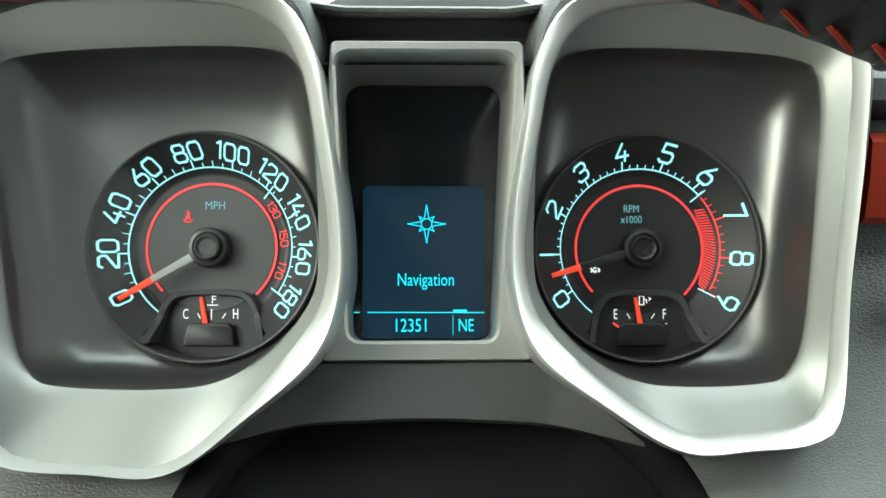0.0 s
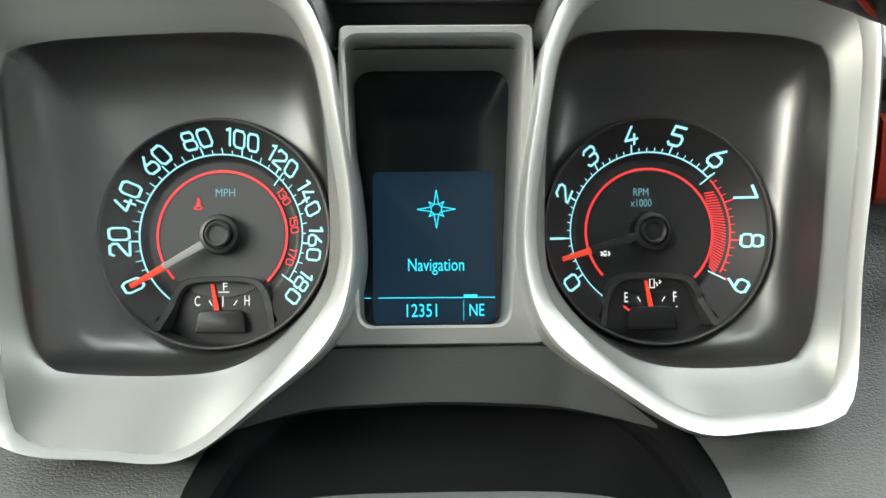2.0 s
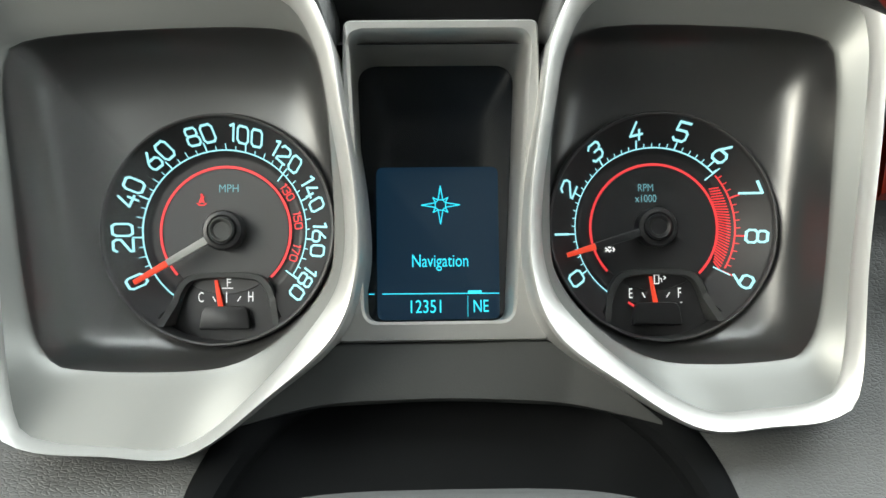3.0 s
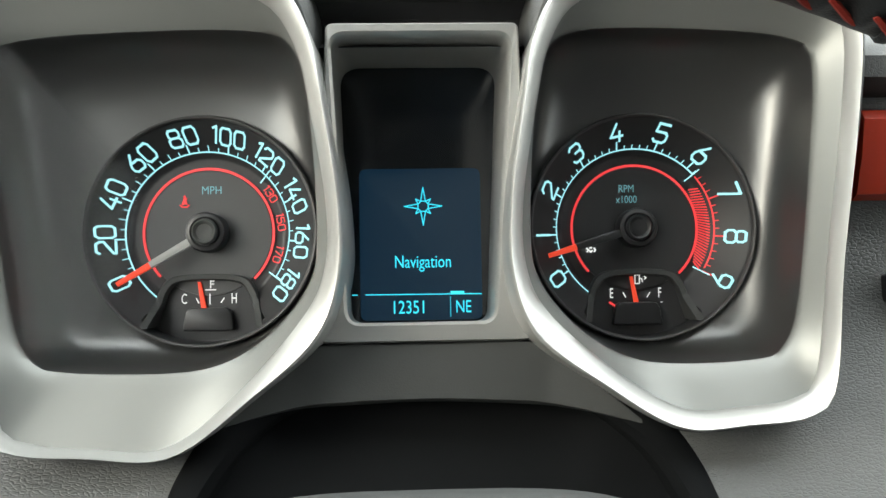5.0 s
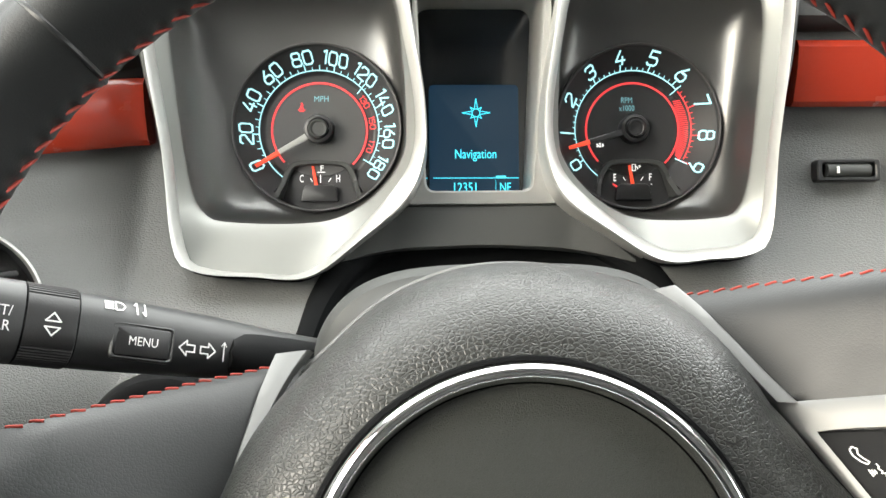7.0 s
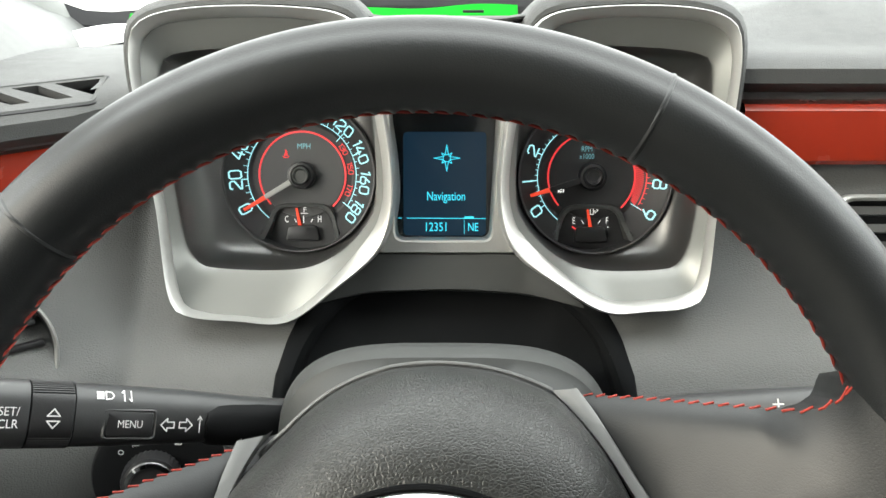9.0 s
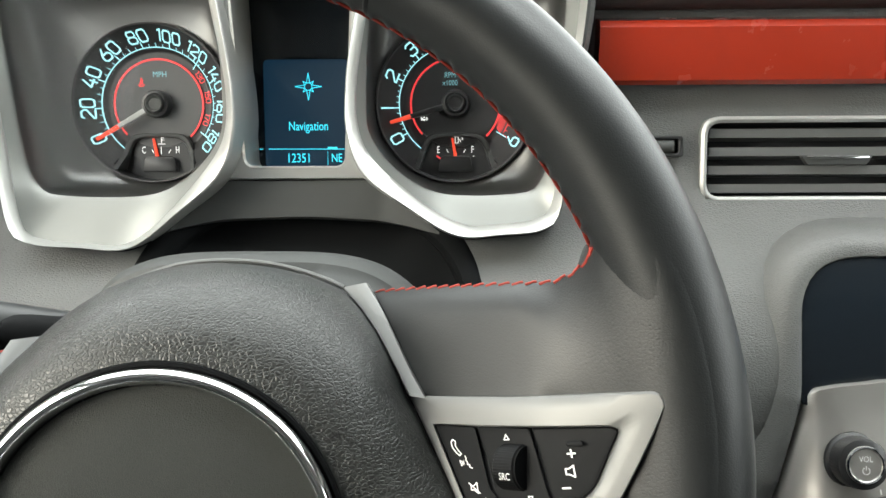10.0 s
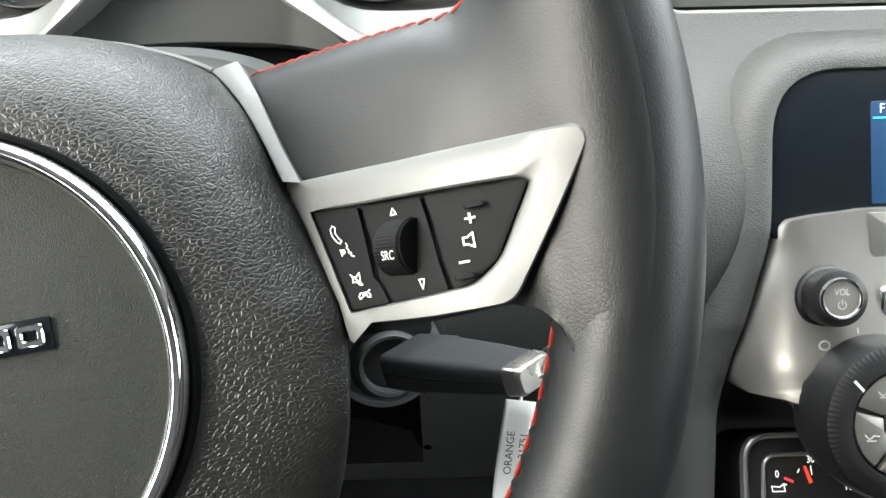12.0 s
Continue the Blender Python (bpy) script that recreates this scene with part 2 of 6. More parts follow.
def tube(path, r, n=10, closed=False, bm=None, caps=True):
    P = [Vector(p) for p in path]
    k, rings = len(P), []
    up = Vector((0.013, 0.021, 1)).normalized()
    for i, p in enumerate(P):
        t = ((P[(i + 1) % k] if closed else P[min(i + 1, k - 1)]) - (P[i - 1] if closed else P[max(i - 1, 0)])).normalized()
        if abs(t.dot(up)) > 0.97:
            up = Vector((0.02, 1, 0.01)).normalized()
        a = t.cross(up).normalized()
        b = a.cross(t).normalized()
        rad = r[i] if isinstance(r, (list, tuple)) else r
        rings.append([p + (a * math.cos(2 * math.pi * j / n) + b * math.sin(2 * math.pi * j / n)) * rad for j in range(n)])
    if closed:
        rings.append(rings[0])
        return loft(rings, bm=bm)
    return loft(rings, caps, caps, bm=bm)


def circle(r, n=64, x=0.0, y=0.0):
    return [Vector((x + r * math.cos(2 * math.pi * i / n), y + r * math.sin(2 * math.pi * i / n))) for i in range(n)]


def turned(profile, n=48, x=0.0, y=0.0, bm=None, cap0=False, cap1=False):
    """A turned shape round the local z axis; profile: (radius, height) from the first ring to the last."""
    return loft([ring3(circle(max(r, 1e-5), n, x, y), h) for r, h in profile], cap0, cap1, bm=bm)


def box(x0, x1, y0, y1, z0, z1, edge=0.002, bm=None):
    own = bmesh.new()
    bmesh.ops.create_cube(own, size=1)
    for v in own.verts:
        v.co = Vector(((x0 + x1) / 2 + v.co.x * (x1 - x0), (y0 + y1) / 2 + v.co.y * (y1 - y0), (z0 + z1) / 2 + v.co.z * (z1 - z0)))
    if edge:
        bmesh.ops.bevel(own, geom=own.edges[:], offset=edge, segments=2, affect="EDGES", profile=0.5)
    return own


def grid(f, us, vs):
    """A sheet: f(u, v) gives a point."""
    bm = bmesh.new()
    rows = [[bm.verts.new(f(u, v)) for u in us] for v in vs]
    for a, b in zip(rows, rows[1:]):
        for i in range(len(us) - 1):
            bm.faces.new((a[i], a[i + 1], b[i + 1], b[i]))
    return bm


def span(a, b, n):
    return [a + (b - a) * i / (n - 1) for i in range(n)]


def lettering(name, body, size, mat, parent, m, label="", width=1.0, depth=0.0, offset=0.0):
    """Words as a flat mesh; m is their pose in the parent."""
    cu = bpy.data.curves.new(name, "FONT")
    cu.body, cu.size, cu.align_x, cu.align_y = body, size, "CENTER", "CENTER"
    cu.extrude, cu.offset, cu.resolution_u = depth, offset, 3
    tmp = bpy.data.objects.new(name, cu)
    me = bpy.data.meshes.new_from_object(tmp)
    bpy.data.objects.remove(tmp)
    me.transform(m @ Matrix.Diagonal((width, 1, 1, 1)))
    me.materials.clear()
    me.materials.append(mat)
    ob = new(name, me)
    ob.parent = parent
    if label:
        tagged(ob, label)
    return ob


def flat(x, y, z, turn=0.0):
    return pose(x, y, z, 0, 0, turn)


def strokes(lines, w, z, bm=None, x=0.0, y=0.0, s=1.0, h=0.0003):
    """Flat printed strokes of width w along polylines."""
    bm = bm or bmesh.new()
    for line in lines:
        for a, b in zip(line, line[1:]):
            a, b = Vector((x + a[0] * s, y + a[1] * s)), Vector((x + b[0] * s, y + b[1] * s))
            d = (b - a)
            if d.length < 1e-7:
                continue
            d.normalize()
            nrm = Vector((-d.y, d.x)) * w / 2
            e = d * w * 0.35
            q = [a - e - nrm, b + e - nrm, b + e + nrm, a - e + nrm]
            bm.faces.new([bm.verts.new((p.x, p.y, z)) for p in q])
    return bm


def arc_band(r0, r1, a0, a1, z, n=60, x=0.0, y=0.0, bm=None):
    """A flat band between two radii; degrees counter-clockwise from the right."""
    bm = bm or bmesh.new()
    rows = []
    for i in range(n + 1):
        a = radians(a0 + (a1 - a0) * i / n)
        rows.append([bm.verts.new((x + r * math.cos(a), y + r * math.sin(a), z)) for r in (r0, r1)])
    for p, q in zip(rows, rows[1:]):
        bm.faces.new((p[0], p[1], q[1], q[0]) if a1 < a0 else (p[1], p[0], q[0], q[1]))
    return bm

# ---- cabin ----
def wall(name, pts, thick, mat, label):
    """A flat wall from corner points, with thickness away from the cabin."""
    P = [Vector(p) for p in pts]
    nrm = (P[1] - P[0]).cross(P[2] - P[0]).normalized() * thick
    bm = bmesh.new()
    a = [bm.verts.new(p) for p in P]
    b = [bm.verts.new(p + nrm) for p in P]
    bm.faces.new(a)
    bm.faces.new(b[::-1])
    k = len(P)
    for i in range(k):
        bm.faces.new((a[i], b[i], b[(i + 1) % k], a[(i + 1) % k]))
    bmesh.ops.recalc_face_normals(bm, faces=bm.faces[:])
    return solo(name, bm, mat, label, "car interior", kind="structure", smooth=False)


wall("floor", [(-0.45, -0.75, 0.22), (-0.45, 1.0, 0.22), (1.1, 1.0, 0.22), (1.1, -0.75, 0.22)], 0.03, CARPET, "black carpeted car floor under the dashboard")
# Headliner out of view; its reach and grey set the light and reflections.
wall("ceiling", [(-0.36, -0.75, 1.35), (1.01, -0.75, 1.35), (1.01, 0.05, 1.35), (-0.36, 0.05, 1.35)], 0.03, LINER, "unseen grey cloth headliner that shapes the cabin light")
# Unseen panels and rails, added to block light and darken the lens reflections.
for x0, x1 in ((-0.36, -0.45), (1.01, 1.10)):
    wall("quarter_block", [(x1, -0.75, 0.92), (x1, -0.52, 0.92), (x0, -0.42, 1.35), (x0, -0.75, 1.35)][::1 if x0 < 0 else -1], 0.04, LINER, "added unseen grey panel behind the door window that blocks light")
    wall("rail_block", [(x0, -0.75, 1.35), (x0, 0.05, 1.35), (x0 * 0.6 + x1 * 0.4, 0.10, 1.27), (x0 * 0.6 + x1 * 0.4, -0.75, 1.27)][::1 if x0 > 0 else -1], 0.02, LINER, "added unseen grey rail over the door that blocks sky light")
wall("wall_left", [(-0.45, -0.75, 0.22), (-0.45, 0.98, 0.22), (-0.45, 0.98, 0.92), (-0.45, -0.75, 0.92)], 0.05, SMOOTH, "dark grey driver's door panel below the window")
wall("wall_right", [(1.1, 0.98, 0.22), (1.1, -0.75, 0.22), (1.1, -0.75, 0.92), (1.1, 0.98, 0.92)], 0.05, SMOOTH, "dark grey passenger door panel below the window")
wall("wall_rear", [(1.1, -0.75, 0.22), (-0.45, -0.75, 0.22), (-0.45, -0.75, 1.35), (1.1, -0.75, 1.35)], 0.05, REAR, "dark grey cloth rear wall behind the driver")
wall("wall_front", [(-0.45, 0.98, 0.22), (1.1, 0.98, 0.22), (1.1, 0.98, 0.93), (-0.45, 0.98, 0.93)], -0.04, BLACK_SOFT, "black firewall in front of the footwell")
for x0, x1 in ((-0.365, -0.055), (1.03, 0.04)):
    bm = bmesh.new()
    tube([(x0, 0.66, 0.90), (x0 + 0.15 * x1, 0.60, 0.955), (x0 + x1, 0.42, 1.08), (x0 + 1.2 * x1, 0.2, 1.23), (x0 + 0.6 * x1, -0.05, 1.36)], [0.045, 0.045, 0.042, 0.038, 0.036], 16, bm=bm)
    solo("pillar", bm, CLOTH, "light grey padded windscreen pillar", "pillar", kind="structure")
foot = spline([(-0.318, 0.64, 0.948), (-0.303, 0.56, 0.950), (-0.282, 0.46, 0.958), (-0.268, 0.37, 0.958), (-0.270, 0.31, 0.957), (-0.285, 0.24, 0.950)], 30, closed=False)
bm = loft([[p + Vector(d) for p in foot] for d in ((0.010, 0, -0.020), (0.001, 0, 0.0), (-0.004, 0, 0.005), (-0.030, 0.002, 0.026), (-0.060, 0.004, 0.054), (-0.085, 0.004, 0.085), (-0.105, 0.004, 0.085), (-0.085, 0.004, -0.02))], closed=False)
bmesh.ops.recalc_face_normals(bm, faces=bm.faces[:])
solo("pillar_trim", bm, PILLAR_SHADED, "grey moulded trim at the foot of the windscreen pillar, darkened for shade", "trim", kind="structure")
bm = bmesh.new()
a = [bm.verts.new(p) for p in ((-0.36, 0.66, 0.96), (1.02, 0.66, 0.96), (1.0, 0.0, 1.36), (-0.35, 0.0, 1.36))]
bm.faces.new(a)
g = solo("windscreen", bm, GLASS, "clear raked windscreen glass", "window", kind="structure")
g.visible_shadow = False
edge = spline([(-0.385, 0.600, 1.020, ), (-0.352, 0.612, 0.986), (-0.325, 0.618, 0.9715), (-0.300, 0.622, 0.9685), (-0.270, 0.626, 0.9705), (-0.200, 0.634, 0.9765), (-0.13, 0.640, 0.988), (-0.05, 0.642, 1.030), (0.06, 0.644, 1.030), (0.13, 0.645, 0.990), (0.20, 0.646, 0.977), (0.35, 0.646, 0.974), (0.80, 0.638, 0.972), (0.96, 0.622, 0.970), (1.02, 0.61, 1.0)], 70, closed=False)
bm = loft([[Vector((p.x, p.y + 0.012, p.z - 0.004)) for p in edge], edge, [Vector((p.x, p.y - 0.006, p.z - 0.012)) for p in edge], [Vector((p.x, p.y + 0.002, 0.925)) for p in edge]], closed=False)
bmesh.ops.recalc_face_normals(bm, faces=bm.faces[:])
solo("trim", bm, BLACK_SOFT, "black band along the foot of the windscreen", "trim", kind="structure")

# ---- dashboard ----
PROFILE = [(0.340, 0.962), (0.333, 0.950), (0.330, 0.915), (0.323, 0.895), (0.310, 0.862), (0.288, 0.835), (0.262, 0.812), (0.243, 0.785), (0.234, 0.75), (0.238, 0.70), (0.262, 0.64), (0.30, 0.58), (0.36, 0.52)]


def lead(x):
    """How far the dash comes towards the driver on its way to the door."""
    return 0.85 * max(0.0, -0.175 - x) if x > -0.30 else 0.106 + 0.35 * (-0.30 - x)


def sink(x):
    return -0.017 * min(1.0, max(0.0, (-0.13 - x) / 0.05))


def arch(x, z):
    return (abs(x - 0.0048) / 0.0955) ** 4 + (max(0, z - 0.735) / 0.1135) ** 4 < 1 and z > 0.60 or abs(x) < 0.074 and 0.825 < z < 0.872


CLUSTER = pose(0, 0.34, 0.90, 75)
CEN = (0.092, 0.006)
LENS_R = [(0.0485, 0.0690), (0.0618, 0.0766), (0.1036, 0.0770), (0.1440, 0.0730), (0.1527, 0.0620), (0.1502, 0.0220), (0.1440, -0.0301), (0.1375, -0.0470), (0.1281, -0.0513), (0.1000, -0.0526), (0.0784, -0.0500), (0.0593, -0.0390), (0.0446, -0.0215), (0.0407, -0.0030), (0.0430, 0.0448)][::-1]
LIP_R = [(0.0395, 0.0400), (0.0345, 0.0084), (0.0350, -0.0146), (0.0430, -0.0318), (0.0670, -0.0529), (0.0895, -0.0656), (0.1100, -0.0655), (0.1280, -0.0630), (0.1370, -0.0540), (0.1425, -0.0120), (0.1490, 0.0364), (0.1510, 0.0660), (0.1440, 0.0800), (0.1200, 0.0850), (0.0800, 0.0850), (0.0560, 0.0790), (0.0450, 0.0640)]
OUT_R = [(0.0335, 0.0400), (0.0290, 0.0084), (0.0290, -0.0180), (0.0370, -0.0400), (0.0600, -0.0570), (0.0855, -0.0720), (0.1100, -0.0715), (0.1320, -0.0690), (0.1410, -0.0580), (0.1450, -0.0160), (0.1515, 0.0300), (0.1545, 0.0680), (0.1480, 0.0840), (0.1230, 0.0905), (0.0800, 0.0905), (0.0510, 0.0850), (0.0385, 0.0660)]


def outline(pts, side, deep=0.0):
    """A hood outline round the centre of its dial; the one beside the door is wider and lower."""
    if side > 0:
        return polar(spline([(*q, 0) for q in pts], 200), CEN)
    wide = []
    for x, y in pts:
        drop = deep * min(1, max(0, (-0.025 - y) / 0.03)) * min(1, max(0, (x - 0.040) / 0.04))
        wide.append((x + 0.2 * max(0, x - 0.090), y - drop, 0))
    return [Vector((-p.x, p.y)) for p in polar(spline(wide, 200), CEN)][::-1]


hood_polar = {1: outline(OUT_R, 1), -1: [Vector((-p.x, p.y)) for p in outline(OUT_R, -1, 0.0055)][::-1]}


def under_hood(p):
    """Whether a point of the dash lies behind the gauge hoods or the screen between them."""
    q = CLUSTER.inverted() @ p
    d = Vector((abs(q.x), q.y)) - Vector(CEN)
    a = math.atan2(d.y, d.x) % (2 * math.pi)
    edge = (hood_polar[1 if q.x > 0 else -1][int(a / (2 * math.pi) * 112) % 112] - Vector(CEN)).length
    return d.length < edge - (0.005 if -0.11 < q.x < 0.118 or q.y < -0.052 else -0.0045) or abs(q.x) < 0.07 and q.y > -0.066 + 0.2 * max(0, abs(q.x) - 0.03)


dashboard = thing("dashboard", pose(0, 0, 0), "dark grey soft-grained car dashboard with orange-red inlay strips", "dashboard")
prof = spline([(y, z, 0) for y, z in PROFILE], 130, closed=False)
bm = grid(lambda u, p: Vector((u, p[0] - lead(u) * min(1, max(0, (p[1] - 0.6) / 0.2)), p[1] + sink(u) * min(1, max(0, (p[1] - 0.86) / 0.05)))), span(-0.44, 1.08, 420), prof)
gone = [f for f in bm.faces if under_hood(f.calc_center_median()) or arch(f.calc_center_median().x, f.calc_center_median().z) or abs(f.calc_center_median().x - 0.296) < 0.0715 and abs(f.calc_center_median().z - 0.8735) < 0.0205]
bmesh.ops.delete(bm, geom=gone, context="FACES")
part("lower_panel", bm, DASH, dashboard)

PAD = [(0.352, 0.950), (0.328, 0.953), (0.316, 0.958), (0.313, 0.964), (0.319, 0.971), (0.345, 0.976), (0.42, 0.980), (0.50, 0.977), (0.56, 0.968), (0.62, 0.956), (0.68, 0.945), (0.98, 0.930)]
PADS = spline([(y, z, 0) for y, z in PAD], 90, closed=False)


def pad(u, v):
    y, z = PADS[v].x, PADS[v].y
    z += 0.017 * min(1, max(0, (u - 0.15) / 0.08)) * min(1, max(0, (y - 0.345) / 0.08))
    if y < 0.36:
        reach = min(1, max(0, (-0.165 - u) / 0.03)) * min(1, (0.36 - y) / 0.04)
        y, z = y - 0.009 * reach, z - 0.0035 * reach
    return Vector((u, y - lead(u) * max(0, 1 - max(0, y - 0.35) / 0.4), z + sink(u)))


OUTLET = [Vector(p) for p in ((-0.2440, 0.2543, 0.9516), (-0.1860, 0.3036, 0.9515), (-0.1920, 0.3412, 0.9597), (-0.2580, 0.2850, 0.9595))]
outlet_mid = sum(OUTLET, Vector()) / 4


def in_outlet(p):
    if p.z < 0.935:
        return False
    for a, b in zip(OUTLET, OUTLET[1:] + OUTLET[:1]):
        a, b = outlet_mid + (a - outlet_mid) * 0.90, outlet_mid + (b - outlet_mid) * 0.90
        if (b.x - a.x) * (p.y - a.y) - (b.y - a.y) * (p.x - a.x) < 0:
            return False
    return True


bm = grid(pad, span(-0.44, 1.08, 420), range(90))
gone = [f for f in bm.faces for p in [f.calc_center_median()] if -0.172 < p.x < 0.158 and p.y < 0.41 or in_outlet(p)]
bmesh.ops.delete(bm, geom=gone, context="FACES")
part("upper_pad", bm, DASH_TOP, dashboard, "light-struck grey grained upper dash pad")
bm = grid(lambda u, p: Vector((u, p[0], p[1] + 0.004 * max(0, abs(u) - 0.03) / 0.03)), span(-0.075, 0.075, 40), [(0.336, 0.9893), (0.3315, 0.9897), (0.3290, 0.9908), (0.3285, 0.9921), (0.3310, 0.9930), (0.345, 0.9915), (0.38, 0.986), (0.45, 0.975), (0.55, 0.957)])
part("centre_pad", bm, DASH_TOP, dashboard, "light-struck grey grained brow over the screen")
# Black sheet that supplies the dark of the gap under the brow.
bm = grid(lambda u, p: Vector((u, p[0], p[1])), span(-0.050, 0.050, 8), [(0.330, 0.972), (0.350, 0.974), (0.354, 0.983), (0.350, 0.9895), (0.333, 0.9900)])
part("shadow_gap", bm, BLACK_SOFT, dashboard, "black sheet standing in for the shade behind the screen surround")

for side in (-1, 1):
    xs = span(0.1705, 0.40, 30) if side < 0 else span(0.1625, 0.78, 30)
    sec = [(0.345, 0.914), (0.3195, 0.914), (0.3165, 0.917), (0.3155, 0.931), (0.3165, 0.945), (0.3195, 0.948), (0.345, 0.948)]
    rings = [[Vector((x * side, y - lead(x * side) * 0.95, z + (-0.018 if side < 0 else 0))) for y, z in sec] for x in xs]
    bm = loft(rings, True, True)
    bmesh.ops.recalc_face_normals(bm, faces=bm.faces[:])
    part("inlay_strip", bm, ORANGE, dashboard, "glossy orange-red inlay strip")

# ---- instrument cluster ----
cluster = thing("instrument_cluster", CLUSTER, "twin-dial instrument cluster with satin silver hoods and a centre screen", "instrument panel")


def gauge_housing(side):
    out, lip, lens = outline(OUT_R, side, 0.0055), outline(LIP_R, side, 0.0095), outline(LENS_R, side)
    cen = Vector((CEN[0] * side, CEN[1]))
    lens = [Vector((-0.004, -0.022)) + (p - Vector((-0.004, -0.022))) * 0.945 for p in lens]
    back = [cen + (q - cen) * 1.01 for q in out]

    def lip_ring(f, h):
        return ring3([a.lerp(b, f) for a, b in zip(out, lip)], h)

    def wall_ring(f, h):
        return ring3([a.lerp(b, f) for a, b in zip(lip, lens)], h)

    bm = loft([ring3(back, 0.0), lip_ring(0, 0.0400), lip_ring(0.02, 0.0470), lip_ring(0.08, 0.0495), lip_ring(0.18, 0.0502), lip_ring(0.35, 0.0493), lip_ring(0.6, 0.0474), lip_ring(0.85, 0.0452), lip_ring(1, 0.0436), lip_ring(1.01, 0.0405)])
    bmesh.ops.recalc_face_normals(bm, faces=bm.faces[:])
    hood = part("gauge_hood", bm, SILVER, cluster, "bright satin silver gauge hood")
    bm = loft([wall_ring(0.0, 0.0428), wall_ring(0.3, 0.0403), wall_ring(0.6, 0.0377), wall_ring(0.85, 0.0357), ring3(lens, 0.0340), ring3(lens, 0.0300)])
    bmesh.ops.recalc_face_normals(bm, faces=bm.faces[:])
    # The wall's shade against the bright lip is put into its colour.
    part("hood_wall", bm, SHADED_SILVER, hood, "grey-silver inner wall of the hood with shade in its colour")
    # Black ring just outside the hood, drawn in place of the gap's shadow.
    seam = [q.lerp(p, min(1, max(0, min((-0.045 - q.y) / 0.01, (abs(q.x) - 0.080) / 0.012)) + max(0, (abs(q.x) - 0.12) / 0.01))) for q, p in zip(out, inset(out, -0.0013))]
    part("hood_gap_shade", loft([ring3(out, 0.0395), ring3(seam, 0.0390), ring3(seam, 0.020)]), GAITER, cluster, "thin dark ring standing in for the shadow gap round the gauge hood")

    def cover(d, h):
        pts = []
        for q in inset(out, 0.0):
            e = (q - cen).normalized()
            w = min(1, max(0, (q.y - 0.062) / 0.024)) if abs(q.x) < 0.10 else min(1, max(0, (q.y + 0.06) / 0.05))
            p = q + e * (d * w * (0.25 + 0.75 * max(0, e.y)) - 0.0015 * (1 - w))
            pts.append((p.x, p.y, h * w + min(h, 0.040) * (1 - w)))
        return pts

    bm = loft([cover(-0.0006, 0.0400), cover(-0.0004, 0.0440), cover(0.0008, 0.0462), cover(0.0035, 0.0462), cover(0.0085, 0.0425), cover(0.0115, 0.036), cover(0.0135, 0.026), cover(0.0155, 0.0), cover(0.016, -0.05), cover(0.011, -0.09), cover(-0.008, -0.13)])
    bmesh.ops.recalc_face_normals(bm, faces=bm.faces[:])
    part("hood_cover", bm, DASH_TOP, cluster, "grey grained cover over the gauge hood")
    dial_c = Vector((-0.0861, 0.0012)) if side < 0 else Vector((0.0861, 0.0006))
    dial = [dial_c + (p - cen).normalized() * 0.0452 for p in lens]
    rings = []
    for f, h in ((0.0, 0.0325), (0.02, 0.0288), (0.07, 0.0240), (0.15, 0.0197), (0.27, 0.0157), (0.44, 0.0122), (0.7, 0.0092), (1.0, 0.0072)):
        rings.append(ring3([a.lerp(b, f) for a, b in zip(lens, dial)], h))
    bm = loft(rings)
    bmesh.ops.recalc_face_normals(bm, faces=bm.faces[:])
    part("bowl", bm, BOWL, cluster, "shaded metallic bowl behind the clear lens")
    bm = loft([ring3(lens, 0.0332), ring3([cen + (p - cen) * 0.7 for p in lens], 0.0345), ring3([cen + (p - cen) * 0.3 for p in lens], 0.0352)], cap1=True)
    g = part("lens", bm, LENS, cluster, "clear curved gauge lens")
    g.visible_shadow = False
    return dial_c


Z = -0.0040
# square-shouldered numerals as strokes in a unit box
DIGITS = {
    "0": [[(0.18, 0), (0.82, 0), (1, 0.18), (1, 0.82), (0.82, 1), (0.18, 1), (0, 0.82), (0, 0.18), (0.18, 0)]],
    "1": [[(0, 0.86), (0.9, 1), (0.9, 0)]],
    "2": [[(0, 0.82), (0.18, 1), (0.82, 1), (1, 0.84), (1, 0.62), (0, 0.13), (0, 0), (1, 0)]],
    "3": [[(0, 0.85), (0.18, 1), (0.82, 1), (1, 0.85), (1, 0.65), (0.82, 0.53), (0.4, 0.53)], [(0.82, 0.53), (1, 0.4), (1, 0.15), (0.82, 0), (0.18, 0), (0, 0.15)]],
    "4": [[(0.5, 1), (0, 0.28), (1, 0.28)], [(0.74, 0.55), (0.74, 0)]],
    "5": [[(0.95, 1), (0.08, 1), (0.04, 0.56), (0.82, 0.56), (1, 0.42), (1, 0.15), (0.82, 0), (0.15, 0), (0, 0.12)]],
    "6": [[(0.62, 1), (0.1, 0.5), (0, 0.36), (0, 0.15), (0.18, 0), (0.82, 0), (1, 0.15), (1, 0.42), (0.82, 0.56), (0.14, 0.56)]],
    "7": [[(0, 1), (1, 1), (0.4, 0)]],
    "8": [[(0.2, 0.54), (0.06, 0.66), (0.06, 0.86), (0.2, 1), (0.8, 1), (0.94, 0.86), (0.94, 0.66), (0.8, 0.54), (0.2, 0.54), (0, 0.4), (0, 0.14), (0.18, 0), (0.82, 0), (1, 0.14), (1, 0.4), (0.8, 0.54)]],
}
DIGITS["9"] = [[(1 - a, 1 - b) for a, b in line] for line in DIGITS["6"]]


